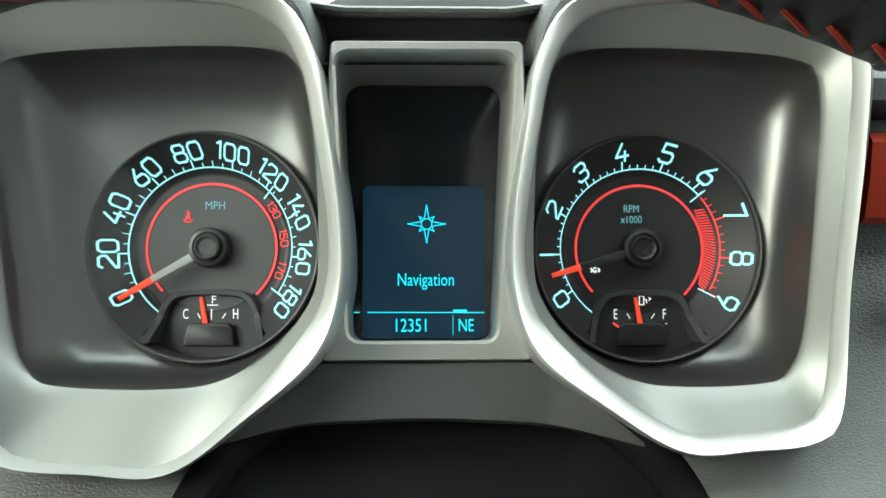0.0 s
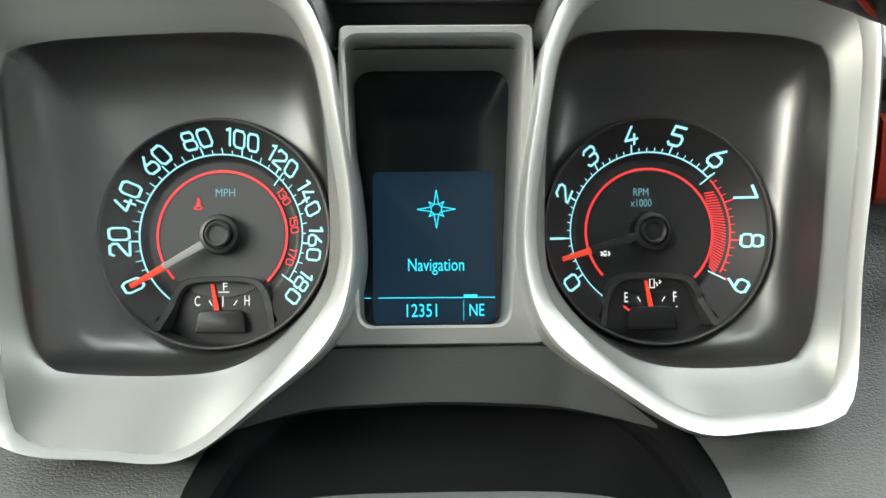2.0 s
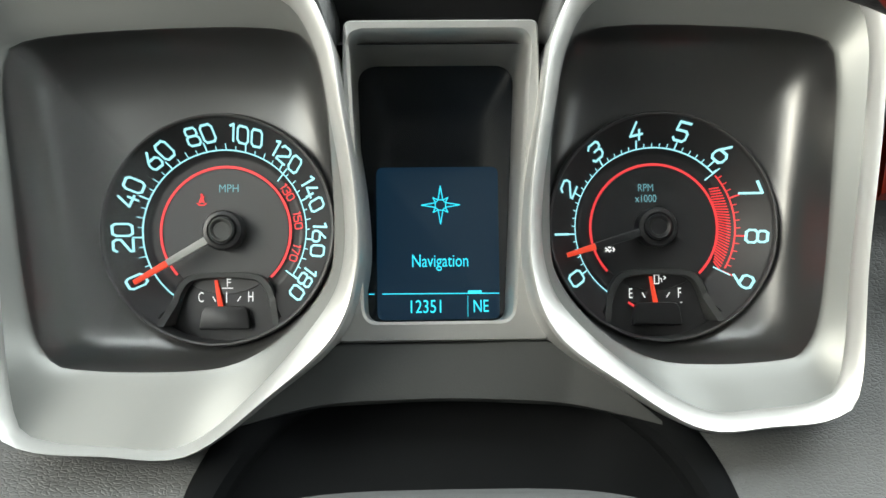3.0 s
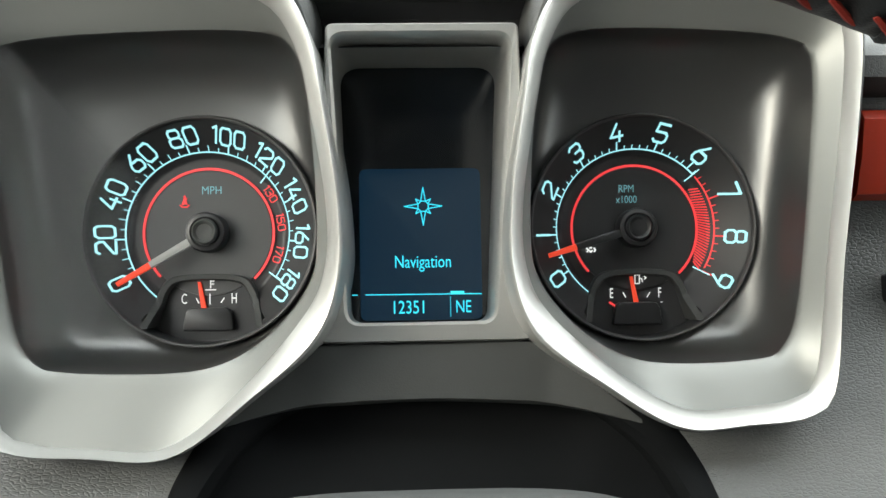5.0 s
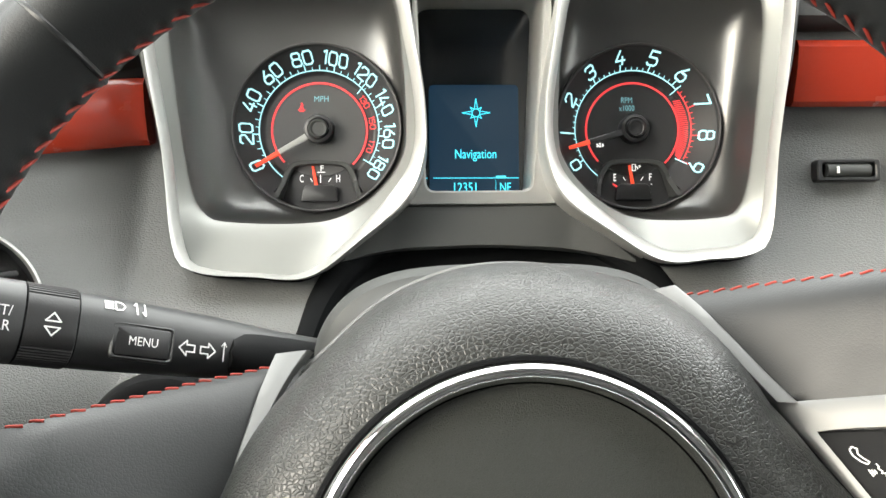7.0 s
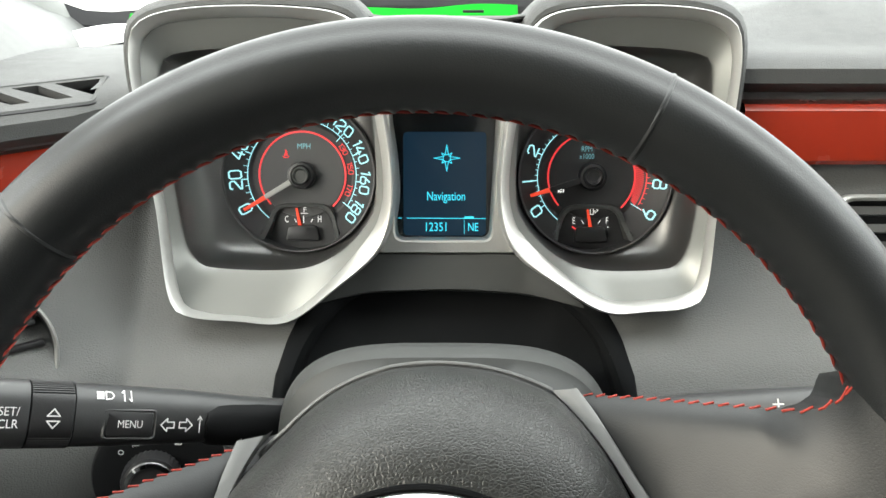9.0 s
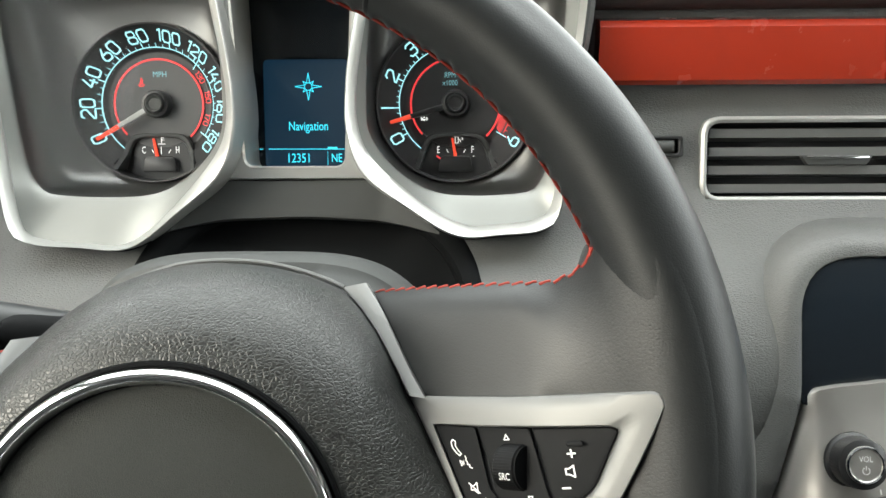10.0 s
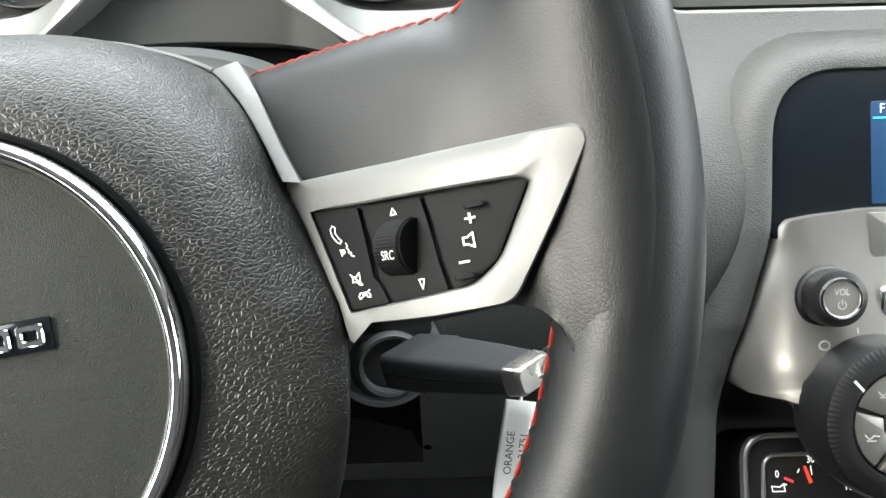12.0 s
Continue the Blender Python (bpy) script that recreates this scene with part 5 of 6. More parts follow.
lettering("auto_word", "AUTO", 0.0034, WHITE, light, flat(-0.0050, 0.0190, 0.0034, 12), width=0.85)
part("lamp_symbol", strokes([[(0.8, 0.9), (0.8, -0.9)], [(0.8, 0.9), (2.0, 0.5), (2.0, -0.5), (0.8, -0.9)], [(0.2, 0.6), (-0.8, 0.6)], [(0.2, 0), (-0.8, 0)], [(0.2, -0.6), (-0.8, -0.6)]], 0.00035, 0.0034, x=0.013, y=0.0175, s=0.0012), WHITE, light, "white printed symbol")
part("off_symbol", strokes([[(math.cos(k * math.pi / 6), math.sin(k * math.pi / 6)) for k in range(13)]], 0.0004, 0.0034, x=-0.0145, y=0.0150, s=0.0012), WHITE, light, "white printed symbol")

DM = Matrix.Translation((0.194, 0.3125, 0.8815)) @ pose(0, 0, 0, 72)
dimmer = thing("dimmer_control", DM, "small black brightness thumbwheel in a dashboard slot", "switch")
part("slot", frame_bm(rrect(0.034, 0.0115, 0.002, 4), rrect(0.0285, 0.0075, 0.0015, 4), -0.006, 0.0015, 0.0006), BLACK, dimmer, "black slot frame")
part("slot_floor", slab(rrect(0.030, 0.009, 0.001, 3), -0.006, -0.004, 0.0003), BLACK_SOFT, dimmer)
bm = tube([(-0.0115, 0, -0.001), (0.0115, 0, -0.001)], 0.0036, 20)
part("thumbwheel", bm, SMOOTH, dimmer, "grey thumbwheel")
part("thumbwheel_mark", slab(rrect(0.0014, 0.0036, 0.0003, 2, -0.0065, 0.0), 0.0022, 0.0028, 0.0002), WHITE, dimmer, "small white mark")

# ---- air vents ----
def vent(m, w, h, slats, label):
    root = thing("air_vent", m, label, "air vent", "dashboard vents")
    outer, inner = rrect(w, h, 0.011, 8), rrect(w - 0.007, h - 0.007, 0.008, 8)
    part("surround", frame_bm(outer, inner, -0.010, 0.0035, 0.0015), SILVER, root, "satin silver vent surround")
    part("duct", loft([ring3(inner, 0.0015), ring3(inset(inner, 0.001), -0.030)], cap1=True), BLACK_SOFT, root, "black vent duct")
    for i in range(slats):
        y = -h / 2 + 0.0035 + (h - 0.007) * (i + 0.5) / slats
        bm = loft([[Vector((x, y + 0.0018, -0.001)), Vector((x, y - 0.0030, -0.002)), Vector((x, y - 0.0046, -0.016)), Vector((x, y - 0.0036, -0.017)), Vector((x, y + 0.0016, -0.004))] for x in span(-w / 2 + 0.0055, w / 2 - 0.0055, 8)], True, True)
        bmesh.ops.recalc_face_normals(bm, faces=bm.faces[:])
        part("slat", bm, SLAT, root, "")
    tab = part("slider", slab(rounded([(-0.016, -0.0030), (0.016, -0.0030), (0.020, 0.0022), (-0.020, 0.0022)], 0.0015, 3), -0.002, 0.0020, 0.0006), SMOOTH, root, "sliding vent tab")
    part("slider_edge", slab(rrect(0.034, 0.0016, 0.0006, 3, 0, 0.0012), 0.0020, 0.0030, 0.0003), CHROME, tab, "bright edge of the tab")
    return root


vent(Matrix.Translation((0.296, 0.3135, 0.8735)) @ pose(0, 0, 0, 74), 0.150, 0.0475, 4, "dark grey slatted air vent in a silver surround")

RV = Matrix.Translation((-0.236, 0.233, 0.836)) @ pose(0, 0, 0, 0, 0, 36) @ pose(0, 0, 0, 80)
round_vent = thing("round_air_vent", RV, "round black air vent with a silver ring", "air vent", "dashboard vents")
part("ring", turned([(0.0370, -0.008), (0.0386, 0.0020), (0.0382, 0.0034), (0.0373, 0.0036), (0.0366, 0.0022), (0.0362, -0.004)], 64), SILVER, round_vent, "satin silver ring")
part("duct", turned([(0.0364, 0.0004), (0.0345, -0.030), (0.0001, -0.032)], 48), BLACK_SOFT, round_vent)
for i in range(5):
    y = -0.024 + i * 0.012
    w2 = math.sqrt(max(0.0001, 0.0325 ** 2 - y * y))
    part("slat", box(-w2, w2, y - 0.0015, y + 0.0015, -0.018, -0.001, 0.0005), BLACK, round_vent)

# defroster outlet on the pad beside the door
A3 = OUTLET
ox = ((A3[1] - A3[0]) + (A3[2] - A3[3])).normalized()
oz = ox.cross((A3[3] - A3[0]) + (A3[2] - A3[1])).normalized()
oy = oz.cross(ox)
DF = Matrix((ox, oy, oz)).transposed().to_4x4()
DF.translation = sum(A3, Vector()) / 4 - oz * 0.0005
defroster = thing("side_defroster", DF, "grey slanted side window defroster outlet on the dash", "air vent", "dashboard vents")
q = [Vector((DF.inverted() @ p).to_2d()) for p in A3]
outer = rounded(q, 0.004, 4)
part("seam", frame_bm(inset(outer, -0.0010), inset(outer, 0.0004), -0.004, 0.0008, 0.0002), BLACK_SOFT, defroster, "dark seam round the outlet")
inner = inset(outer, 0.0020)
part("surround", frame_bm(outer, inner, -0.006, 0.0016, 0.0008), DASH_TOP, defroster)
part("duct", loft([ring3(inset(inner, -0.0006), -0.0030), ring3(inner, -0.006), ring3(inset(inner, 0.001), -0.016)], cap1=True), BLACK_SOFT, defroster, "black duct behind the slots")


def on_outlet(u, v):
    p = q[0].lerp(q[1], u).lerp(q[3].lerp(q[2], u), v)
    return (p.x, p.y, 0.0011)


tops = [0.02, 0.055, 0.180, 0.310, 0.410, 0.565, 0.665, 0.950, 0.98]
lows = [0.02, 0.160, 0.285, 0.440, 0.560, 0.720, 0.830, 0.965, 0.98]
bm = bmesh.new()
rows = [[bm.verts.new(on_outlet(u, v)) for u in us] for us, v in ((tops, 0.97), (tops, 0.88), (lows, 0.27), (lows, 0.04))]
for k in range(8):
    bm.faces.new([rows[1][k], rows[1][k + 1], rows[0][k + 1], rows[0][k]])
    bm.faces.new([rows[3][k], rows[3][k + 1], rows[2][k + 1], rows[2][k]])
for a, b, c, d in ((0, 1, 0, 1), (1, 2, 2, 3), (3, 4, 4, 5), (5, 6, 6, 7), (7, 8, 7, 8)):
    bm.faces.new([rows[2][c], rows[2][d], rows[1][b], rows[1][a]])
deep = bmesh.ops.extrude_face_region(bm, geom=bm.faces[:])
for v in deep["geom"]:
    if isinstance(v, bmesh.types.BMVert):
        v.co.z -= 0.0045
bmesh.ops.recalc_face_normals(bm, faces=bm.faces[:])
part("slotted_face", bm, DASH_TOP, defroster, "flush grey face with four slanted slots", smooth=False)

# ---- centre stack ----
NAV = Matrix.Translation((0.3, 0.262, 0.83)) @ pose(0, 0, 0, 65)
stack = thing("centre_stack", NAV, "centre console with dark screen, pewter panel and round knobs", "centre console")
NAV_OUT = rounded([(-0.0385, -0.070), (0.160, -0.070), (0.160, 0.0065), (-0.0360, 0.0050)], [0.004, 0.004, 0.02, 0.030], 10)
HOOD = rounded([(-0.0410, -0.0800), (-0.0470, -0.1050), (-0.0535, -0.1300), (-0.0570, -0.1500), (-0.0600, -0.2150), (0.160, -0.215), (0.160, 0.0065), (-0.0360, 0.0050), (-0.0380, -0.0640)], [0.01, 0.01, 0.01, 0.01, 0.004, 0.004, 0.02, 0.030, 0.01], 8)


def hood_ring(d, h):
    return [Vector((p.x, p.y, h - 0.009 * min(1, max(0, (-0.066 - p.y) / 0.05)) - 0.012 * min(1, max(0, (-0.11 - p.y) / 0.04)))) for p in inset(HOOD, d)]


def pan_h(x, y):
    return 0.0035 - 0.9 * max(0, -0.030 - x) - 0.9 * max(0, -0.047 - x) + 0.010 * max(0, min(1, (-0.075 - y) / 0.05))


bm = loft([hood_ring(-0.030, -0.045), hood_ring(-0.022, -0.022), hood_ring(-0.017, -0.008), hood_ring(-0.010, -0.0005), hood_ring(-0.004, 0.0012), hood_ring(-0.0008, 0.0005), hood_ring(0, -0.004)])
bmesh.ops.recalc_face_normals(bm, faces=bm.faces[:])
part("screen_hood", bm, DASH, stack, "dark grey grained hood round the screen")
screen = part("screen", slab(NAV_OUT, -0.006, -0.0012, 0.0004), SCREEN, stack, "glossy dark navy screen")
part("screen_image", slab(rrect(0.090, 0.046, 0.001, 2, 0.0525, -0.032), -0.0012, -0.0009, 0.0001), NAV_BLUE, screen, "lit blue screen area")
part("screen_line", strokes([[(0.0085, -0.0165), (0.0975, -0.0165)]], 0.0007, -0.0006), LCD, screen)
lettering("screen_word", "F", 0.006, WHITE_LIT, screen, flat(0.0125, -0.0125, -0.0006))
PAN = [(-0.0360, -0.0640), (-0.0395, -0.0800), (-0.0455, -0.1050), (-0.0520, -0.1290), (-0.0500, -0.1390), (-0.0300, -0.1440), (-0.0200, -0.1650), (0.0, -0.186), (0.060, -0.195), (0.150, -0.195), (0.150, -0.0565), (0.016, -0.0565), (-0.0080, -0.0580), (-0.0260, -0.0600)]


pan = spline([(*p, 0) for p in PAN], 120)
rows = [[Vector((p.x, p.y, pan_h(p.x, p.y) - 0.02)) for p in pan]]
cx = Vector((0.03, -0.115))
for f in (1.0, 0.985, 0.94, 0.86, 0.7, 0.5, 0.25):
    row = []
    for p in pan:
        s = cx + (Vector((p.x, p.y)) - cx) * f
        row.append(Vector((s.x, s.y, pan_h(s.x, s.y) - (0.0015 if f == 1 else 0))))
    rows.append(row)
bm = loft(rows, cap1=True)
bmesh.ops.recalc_face_normals(bm, faces=bm.faces[:])
panel = part("control_panel", bm, PANEL, stack, "pewter metallic control panel")


def on_panel(x, y):
    return flat(x, y, pan_h(x, y))


def knob_at(x, y, r, name, mat_cap):
    bm = turned([(r * 1.12, 0.0005), (r * 1.08, 0.0022), (r, 0.0030), (r, 0.010), (r * 0.96, 0.0125), (r * 0.84, 0.0132), (r * 0.70, 0.0136)], 90)
    for v in bm.verts:
        if 0.0028 < v.co.z < 0.0105 and round(math.atan2(v.co.y, v.co.x) / (2 * math.pi) * 90) % 2:
            v.co.x *= 0.975
            v.co.y *= 0.975
    bm.transform(on_panel(x, y))
    k = part(name, bm, BLACK, panel, "ribbed black knob")
    bm = turned([(r * 0.74, 0.0134), (r * 0.70, 0.0146), (r * 0.66, 0.0148), (r * 0.60, 0.0142), (0.0001, 0.0142)], 64)
    bm.transform(on_panel(x, y))
    part("knob_cap", bm, mat_cap, k, "brushed pewter cap")
    bm = turned([(r * 0.70, 0.0135), (r * 0.72, 0.0146), (r * 0.68, 0.0151), (r * 0.64, 0.0146)], 64)
    bm.transform(on_panel(x, y))
    part("knob_ring", bm, GLOSS_BLACK, k, "glossy black ring round the cap")
    return k


VX, VY = -0.0183, -0.0955
vol = knob_at(VX, VY, 0.0125, "volume_knob", PANEL)
lettering("volume_word", "VOL", 0.0040, WHITE, vol, flat(VX, VY + 0.0028, pan_h(VX, VY) + 0.0146), width=0.85)
part("power_symbol", strokes([[(math.cos(radians(125 + 290 * k / 14)), math.sin(radians(125 + 290 * k / 14))) for k in range(15)], [(0, 0.2), (0, 1.3)]], 0.0004, pan_h(VX, VY) + 0.0146, x=VX, y=VY - 0.0026, s=0.0017), WHITE, vol, "white power symbol")
part("round_mark", strokes([[(math.cos(radians(30 * k)), 0.85 * math.sin(radians(30 * k))) for k in range(13)]], 0.0008, pan_h(-0.021, -0.118) + 0.0004, x=-0.0215, y=-0.1165, s=0.0023), WHITE, panel, "white printed ring")
part("dash_mark", strokes([[(0, 0.6), (0.15, -0.6)]], 0.0006, pan_h(-0.006, -0.111) + 0.0004, x=-0.0062, y=-0.1105, s=0.0018), WHITE, panel)
# keys along the right of the panel
for x0, x1, y0, y1 in ((0.0050, 0.045, -0.0895, -0.0590),):
    bm = slab(rounded([(x0, y0), (x1, y0), (x1, y1), (x0 - 0.002, y1)], [0.005, 0.002, 0.001, 0.001], 4), pan_h(0.02, -0.07) - 0.003, pan_h(0.02, -0.07) + 0.0008, 0.0006)
    b = part("panel_key", bm, PANEL, panel, "pewter push key with white words")
    lettering("key_word", "INFO", 0.0052, WHITE, b, flat(0.0185, -0.0690, pan_h(0.02, -0.07) + 0.0010), width=0.9)
    lettering("key_word", "RADIO\nBAND", 0.0046, WHITE, b, flat(0.0180, -0.0815, pan_h(0.02, -0.07) + 0.0010), width=0.9)
slot = part("slot_frame", frame_bm(rrect(0.022, 0.0140, 0.004, 6, 0.0165, -0.0985), rrect(0.0170, 0.0090, 0.0025, 6, 0.0165, -0.0985), pan_h(0.016, -0.0985) - 0.004, pan_h(0.016, -0.0985) + 0.0015, 0.0007), CHROME, panel, "bright oval slot frame")
part("slot_floor", slab(rrect(0.018, 0.010, 0.002, 4, 0.0165, -0.0985), pan_h(0.016, -0.0985) - 0.006, pan_h(0.016, -0.0985) - 0.003, 0.0003), BLACK, slot)
lettering("slot_word", "IIII", 0.0040, WHITE, panel, flat(0.0155, -0.1075, pan_h(0.0155, -0.1075) + 0.0004, -6), width=0.9)
# large climate knob
CX, CY, CR3 = 0.0010, -0.1460, 0.0335
base = pan_h(CX, CY)
bm = turned([(CR3 * 1.0, -0.008), (CR3 * 1.02, 0.002), (CR3, 0.004), (CR3, 0.018), (CR3 * 0.97, 0.021), (CR3 * 0.82, 0.0238), (CR3 * 0.70, 0.0236), (CR3 * 0.68, 0.019)], 180, CX, CY)
for v in bm.verts:
    d2 = Vector((v.co.x - CX, v.co.y - CY))
    if d2.length > CR3 * 0.72 and v.co.z > 0.01 and round(math.atan2(d2.y, d2.x) / (2 * math.pi) * 180) % 2:
        v.co.z -= 0.0003
        v.co.x -= d2.x * 0.006
        v.co.y -= d2.y * 0.006
for v in bm.verts:
    v.co.z += base
climate = part("climate_knob", bm, BLACK, panel, "large ribbed black climate knob")
part("pointer_line", strokes([[(-0.70, 0.56), (-0.60, 0.45)]], 0.0012, base + 0.0265, x=CX, y=CY, s=CR3), WHITE, climate, "white pointer mark")
part("knob_floor", turned([(CR3 * 0.69, 0.0195), (0.0001, 0.0200)], 48, CX, CY), BLACK_SOFT, climate).location.z = base
for k in range(5):
    a0, a1 = radians(72 * k + 21), radians(72 * k + 87)
    pts = [Vector((CX + r * math.cos(a), CY + r * math.sin(a))) for r, seq in ((CR3 * 0.30, (a0, (a0 + a1) / 2, a1)), (CR3 * 0.66, (a1, a1 - 0.3, (a0 + a1) / 2, a0 + 0.3, a0))) for a in seq]
    pts = pts[:3][::-1] + pts[3:][::-1]
    o = part("mode_key", slab(rounded(pts, 0.001, 2), base + 0.018, base + 0.0225, 0.0006), PANEL, climate, "pewter mode key")
    am = (a0 + a1) / 2
    mx, my = CX + CR3 * 0.47 * math.cos(am), CY + CR3 * 0.47 * math.sin(am)
    part("mode_symbol", strokes([[(-1.6, 0.5), (-0.6, -0.5), (0.4, 0.4), (1.6, 0.2)], [(-1.2, -0.8), (0.8, -0.8)]], 0.0005, base + 0.0229, x=mx, y=my, s=0.0018), WHITE, o)
part("centre_key", turned([(CR3 * 0.26, 0.018), (CR3 * 0.26, 0.0225), (CR3 * 0.22, 0.0240), (0.0001, 0.0244)], 40, CX, CY), PANEL, climate, "round pewter centre key").location.z = base

# lower panel edge and gauge pod
bm = tube([(0.175, 0.262, 0.694), (0.25, 0.255, 0.697), (0.30, 0.25, 0.699)], 0.0022, 8)
part("shelf_edge", bm, SMOOTH, stack, "").matrix_parent_inverse = NAV.inverted()
PODM = Matrix.Translation((0.30, 0.215, 0.665)) @ pose(0, 0, 0, 55)
podt = thing("console_gauge_pod", PODM, "pair of small console gauges in a silver-edged black pod", "gauge")
po = rounded([(-0.0475, -0.085), (0.12, -0.085), (0.12, 0.0055), (-0.0435, 0.0050)], [0.008, 0.008, 0.014, 0.014], 8)
part("pod_body", slab(inset(po, 0.001), -0.05, -0.001, 0.0015), BLACK, podt)
part("pod_edge", frame_bm(po, inset(po, 0.0025), -0.004, 0.0015, 0.0008), SILVER, podt, "silver outer edge")
gi = rounded([(-0.0385, -0.060), (0.030, -0.060), (0.030, -0.0040), (-0.0345, -0.0045)], [0.006, 0.006, 0.008, 0.008], 8)
part("dial_edge", frame_bm(gi, inset(gi, 0.0018), -0.002, 0.0012, 0.0006), SILVER, podt, "silver dial edge")
dial = part("oil_dial", slab(inset(gi, 0.0012), -0.003, -0.0006, 0.0002), DIAL, podt, "black oil pressure dial with white numerals")
for word, x, y, s in (("0", -0.0278, -0.0145, 0.0048), ("30", -0.0110, -0.0080, 0.0048), ("70", 0.0080, -0.0155, 0.0048), ("PSI", 0.0068, -0.0215, 0.0042), ("OIL/VAC", 0.0050, -0.0080, 0.0036)):
    lettering("numeral", word, s, WHITE_LIT, dial, flat(x, y, 0.0), width=0.85)
part("dial_marks", strokes([[(-0.0112, -0.0110), (-0.0110, -0.0150)], [(-0.0030, -0.0140), (-0.0018, -0.0125)], [(0.0012, -0.0178), (0.0042, -0.0162)], [(-0.0178, -0.0140), (-0.0170, -0.0125)], [(-0.0310, -0.0200), (-0.0270, -0.0205), (-0.0250, -0.0190), (-0.0235, -0.0195)], [(-0.0305, -0.0225), (-0.0245, -0.0225)], [(-0.0308, -0.0200), (-0.0305, -0.0225)], [(-0.0250, -0.0190), (-0.0245, -0.0225)]], 0.0005, 0.0), WHITE_LIT, dial)
part("dial_red", strokes([[(-0.0240, -0.0165), (-0.0205, -0.0180)]], 0.0012, 0.0), RED_LIT, dial)
part("dial_needle", slab([(-0.0150, -0.0110), (-0.0138, -0.0108), (-0.0112, -0.0185), (-0.0128, -0.0190)][::-1], 0.0003, 0.0012, 0.0002), RED_NEEDLE, dial, "small red pointer")

# ---- ignition and key ----
IG = Vector((0.089, 0.203, 0.7275))
ign = thing("ignition_lock", Matrix.Translation(IG) @ pose(0, 0, 0, 80, 0, 12), "round dark grey ignition lock on the steering column", "ignition")
part("bezel", turned([(0.0250, -0.03), (0.0250, -0.005), (0.0240, -0.0030), (0.0215, -0.0024), (0.0205, -0.0030), (0.0195, 0.0), (0.0180, 0.0012)], 64), LOCK, ign, "dull grey metal bezel")
part("lock_ring", turned([(0.0155, 0.000), (0.0150, 0.006), (0.0140, 0.0075), (0.0125, 0.0072), (0.0118, 0.003)], 56), FOB, ign, "raised lock ring")
part("lock_face", turned([(0.0182, 0.0008), (0.0120, 0.0015), (0.0001, 0.0020)], 48), BLACK, ign)
part("lock_block", box(-0.012, 0.020, 0.010, 0.034, -0.02, 0.004, 0.003), BLACK, ign, "black block above the lock")
K0, K1 = Vector((0.0960, 0.186, 0.7385)), Vector((0.1395, 0.1375, 0.7645))
kx = (K1 - K0).normalized()
kz = Vector((-0.15, 0.10, 1.0))
kz = (kz - kx * kz.dot(kx)).normalized()
ky = kz.cross(kx)
KM = Matrix((kx, ky, kz)).transposed().to_4x4()
KM.translation = K0
key = thing("car_key", KM, "black flip key fob in the ignition lock", "key")
KL = (K1 - K0).length
sec = []
for f, hw, hh in ((0.0, 0.0112, 0.0062), (0.03, 0.0125, 0.0075), (0.36, 0.0125, 0.0076), (0.38, 0.0122, 0.0071), (0.75, 0.0106, 0.0062), (0.97, 0.0090, 0.0055), (1.0, 0.0086, 0.0052)):
    sec.append([Vector((KL * f, p.x, p.y)) for p in rrect(hw * 2, hh * 2, 0.0035, 5)])
bm = loft(sec, True, True)
bmesh.ops.recalc_face_normals(bm, faces=bm.faces[:])
fob = part("fob", bm, FOB, key, "scuffed black plastic fob")
bm = loft([[Vector((KL * f, p.x, p.y)) for p in rrect(hw * 2, 0.0006, 0.0002, 2)] for f, hw in ((0.03, 0.01262), (0.36, 0.01262), (0.75, 0.01072), (0.97, 0.0091))], True, True)
part("parting_line", bm, BLACK_SOFT, fob)
bm = loft([[Vector((x, p.x, p.y)) for p in rrect(hw * 2, hh * 2, 0.003, 5)] for x, hw, hh in ((KL * 0.985, 0.0091, 0.0056), (KL * 1.07, 0.0086, 0.0052), (KL * 1.09, 0.0074, 0.0044))], True, True)
part("end_cap", bm, CHROME_WORN, key, "worn metal end cap")
bm = tube([Vector((KL * 1.06 + 0.0055 * math.cos(t), 0.0065 + 0.0055 * math.sin(t), 0.001 + 0.003 * math.sin(t))) for t in [2 * math.pi * i / 24 for i in range(24)]], 0.0007, 6, closed=True)
part("split_ring", bm, CHROME_WORN, key, "bright wire loop")
ty = Vector((0.140, 0.48, 0.87)).normalized()
tx = Vector((0.93, 0.10, -0.30))
tx = (tx - ty * tx.dot(ty)).normalized()
TG = Matrix((tx, ty, tx.cross(ty))).transposed().to_4x4()
TG.translation = Vector((0.1345, 0.131, 0.7190))
tagt = thing("key_tag", TG, "white paper key tag with black print hanging from the key", "tag")
bm = grid(lambda u, v: Vector((u, v, 0.0012 * math.sin(u * 260) + 0.0025 * (v / 0.03) ** 2)), span(-0.0054, 0.0054, 9), span(-0.048, 0.032, 16))
ob = part("paper", bm, PAPER, tagt, "white folded paper")
ob.modifiers.new("thickness", "SOLIDIFY").thickness = 0.0004
lettering("tag_word", "ORANGE", 0.0042, INK, tagt, flat(-0.0018, 0.013, 0.0018, 90), width=0.9)
lettering("tag_word", "21751", 0.0042, INK, tagt, flat(0.0028, 0.016, 0.0028, 90), width=0.9)
bm = tube([Vector((0.0005, 0.030, 0.0005)), Vector((0.0015, 0.038, 0.001)), Vector((0.004, 0.046, 0.002))], 0.0006, 6)
part("tie", bm, PAPER, tagt, "thin white tie")

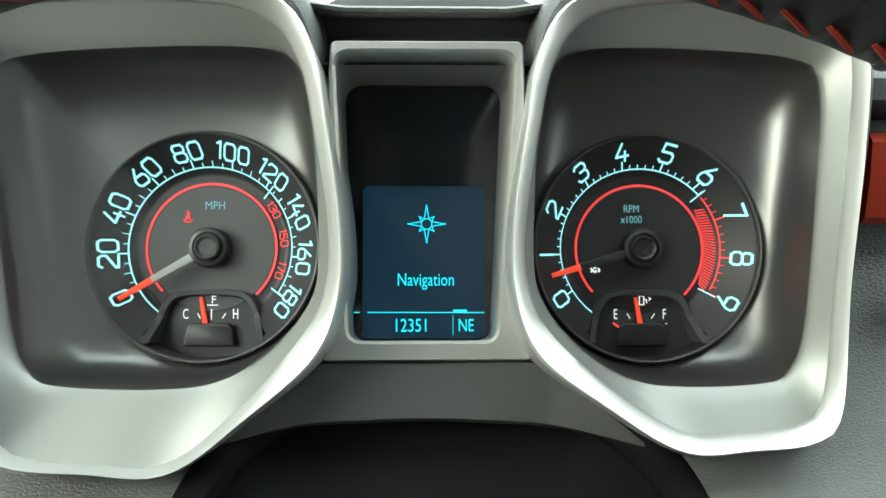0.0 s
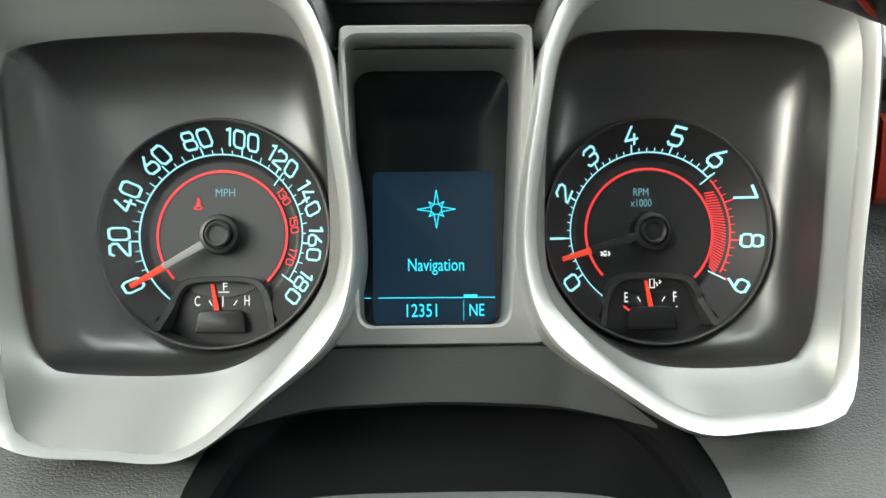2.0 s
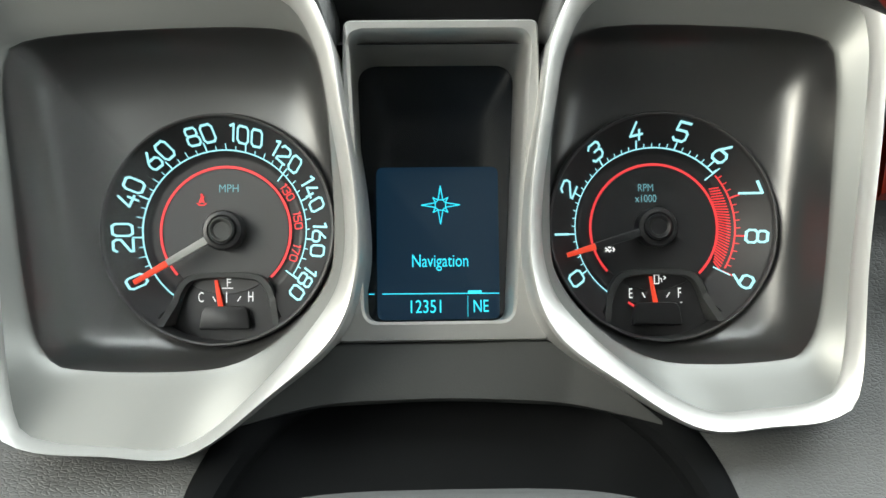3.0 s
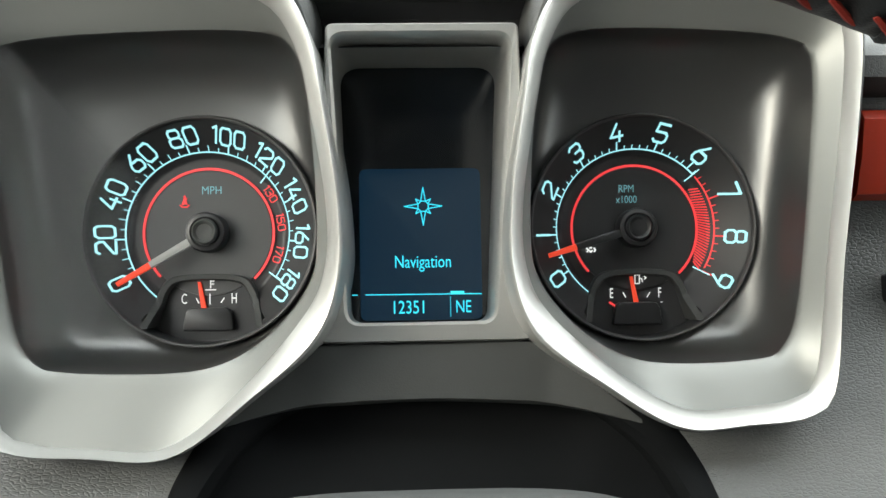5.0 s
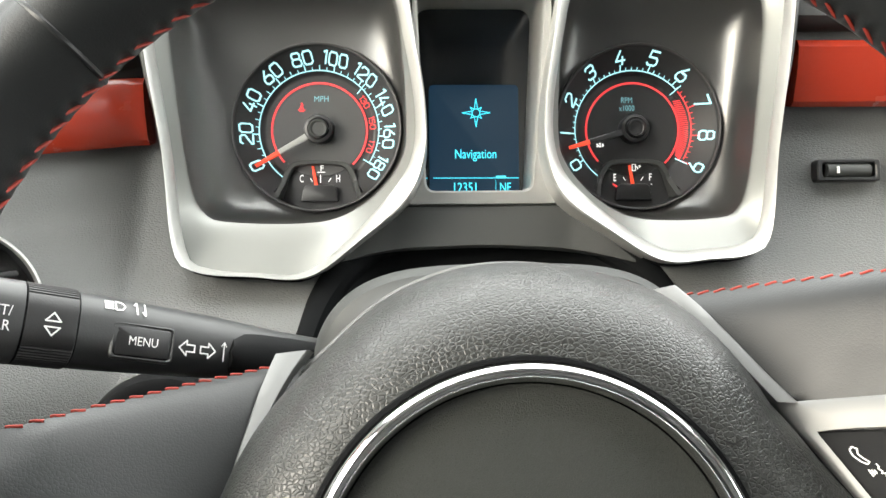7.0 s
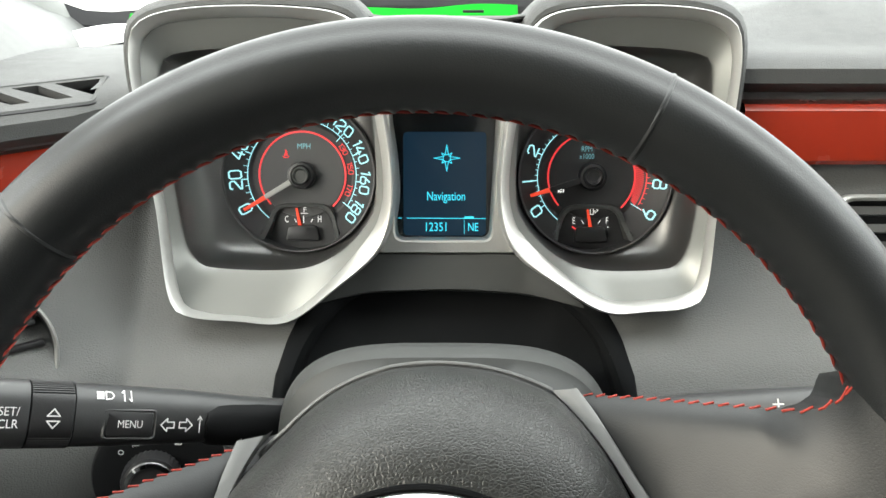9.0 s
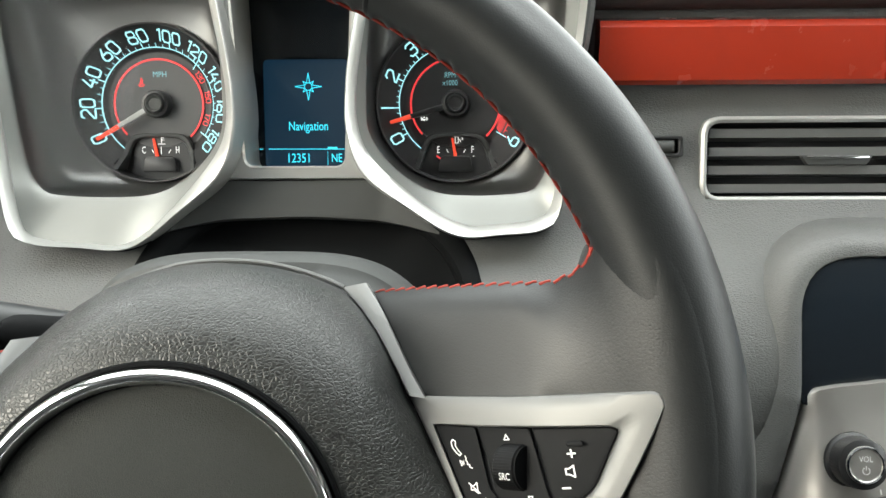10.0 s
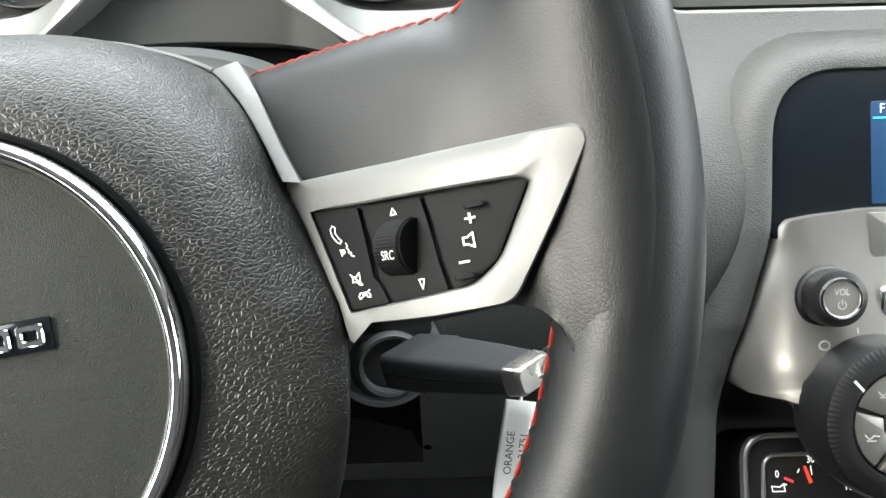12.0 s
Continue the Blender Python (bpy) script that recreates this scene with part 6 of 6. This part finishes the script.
# ---- pedals ----
pedal = thing("brake_pedal", Matrix.Translation((0.125, 0.52, 0.52)) @ pose(0, 0, 0, 55), "black rubber brake pedal in the dark footwell", "pedal")
part("pad", slab(rrect(0.07, 0.10, 0.012, 6), -0.01, 0.006, 0.003), BLACK, pedal)
for i in range(5):
    part("ridge", slab(rrect(0.006, 0.08, 0.002, 3, -0.024 + i * 0.012, 0), 0.006, 0.0085, 0.001), BLACK, pedal)
part("arm", tube([(0, 0.04, -0.01), (0, 0.15, -0.12), (0, 0.10, -0.36), (0, 0.0, -0.62)], 0.008, 8), BLACK, pedal)

# ---- on the pad at the foot of the windscreen ----
strip = thing("green_banner", pose(0, 0.600, 0, 0), "bright green printed strip lying at the foot of the windscreen", "banner")
bm = grid(lambda u, v: Vector((u, 0.004 * math.sin(u * 19) + 0.012 * v, 0.9575 + 0.0095 * v + 0.030 * (u + 0.275) * (1 - 0.5 * (u + 0.275)) + 0.0012 * math.sin(u * 60))), span(-0.280, 0.060, 60), span(0, 1, 6))
ob = part("sheet", bm, GREEN, strip, "bright green glossy sheet")
ob.modifiers.new("thickness", "SOLIDIFY").thickness = 0.0015
for x, z, l in ((-0.030, 0.966, 0.030), (0.012, 0.970, 0.018), (-0.262, 0.9625, 0.014), (-0.256, 0.9585, 0.012)):
    bm = box(x, x + l, -0.0045, -0.0020, z, z + 0.0022, 0.0004)
    part("print_bar", bm, BLACK, strip, "dark printed bar")
fold = thing("folded_paper", pose(-0.281, 0.556, 0.9555), "white folded paper edge on the dash pad", "paper")
bm = grid(lambda u, v: Vector((0.032 * u + 0.004 * v * u, 0.012 * v, 0.0040 * v + 0.0030 * (1 - u * u) * (0.4 + v) + 0.003 * u)), span(-1, 1, 9), span(-1, 1, 6))
ob = part("sheet", bm, PAPER, fold)
ob.modifiers.new("thickness", "SOLIDIFY").thickness = 0.0008

# ---- outside ----
bm = grid(lambda u, v: Vector((u, v, 0.0)), span(-400, 400, 9), span(-400, 400, 9))
solo("ground", bm, GROUND, "light grey concrete forecourt round the car", "ground", kind="structure")
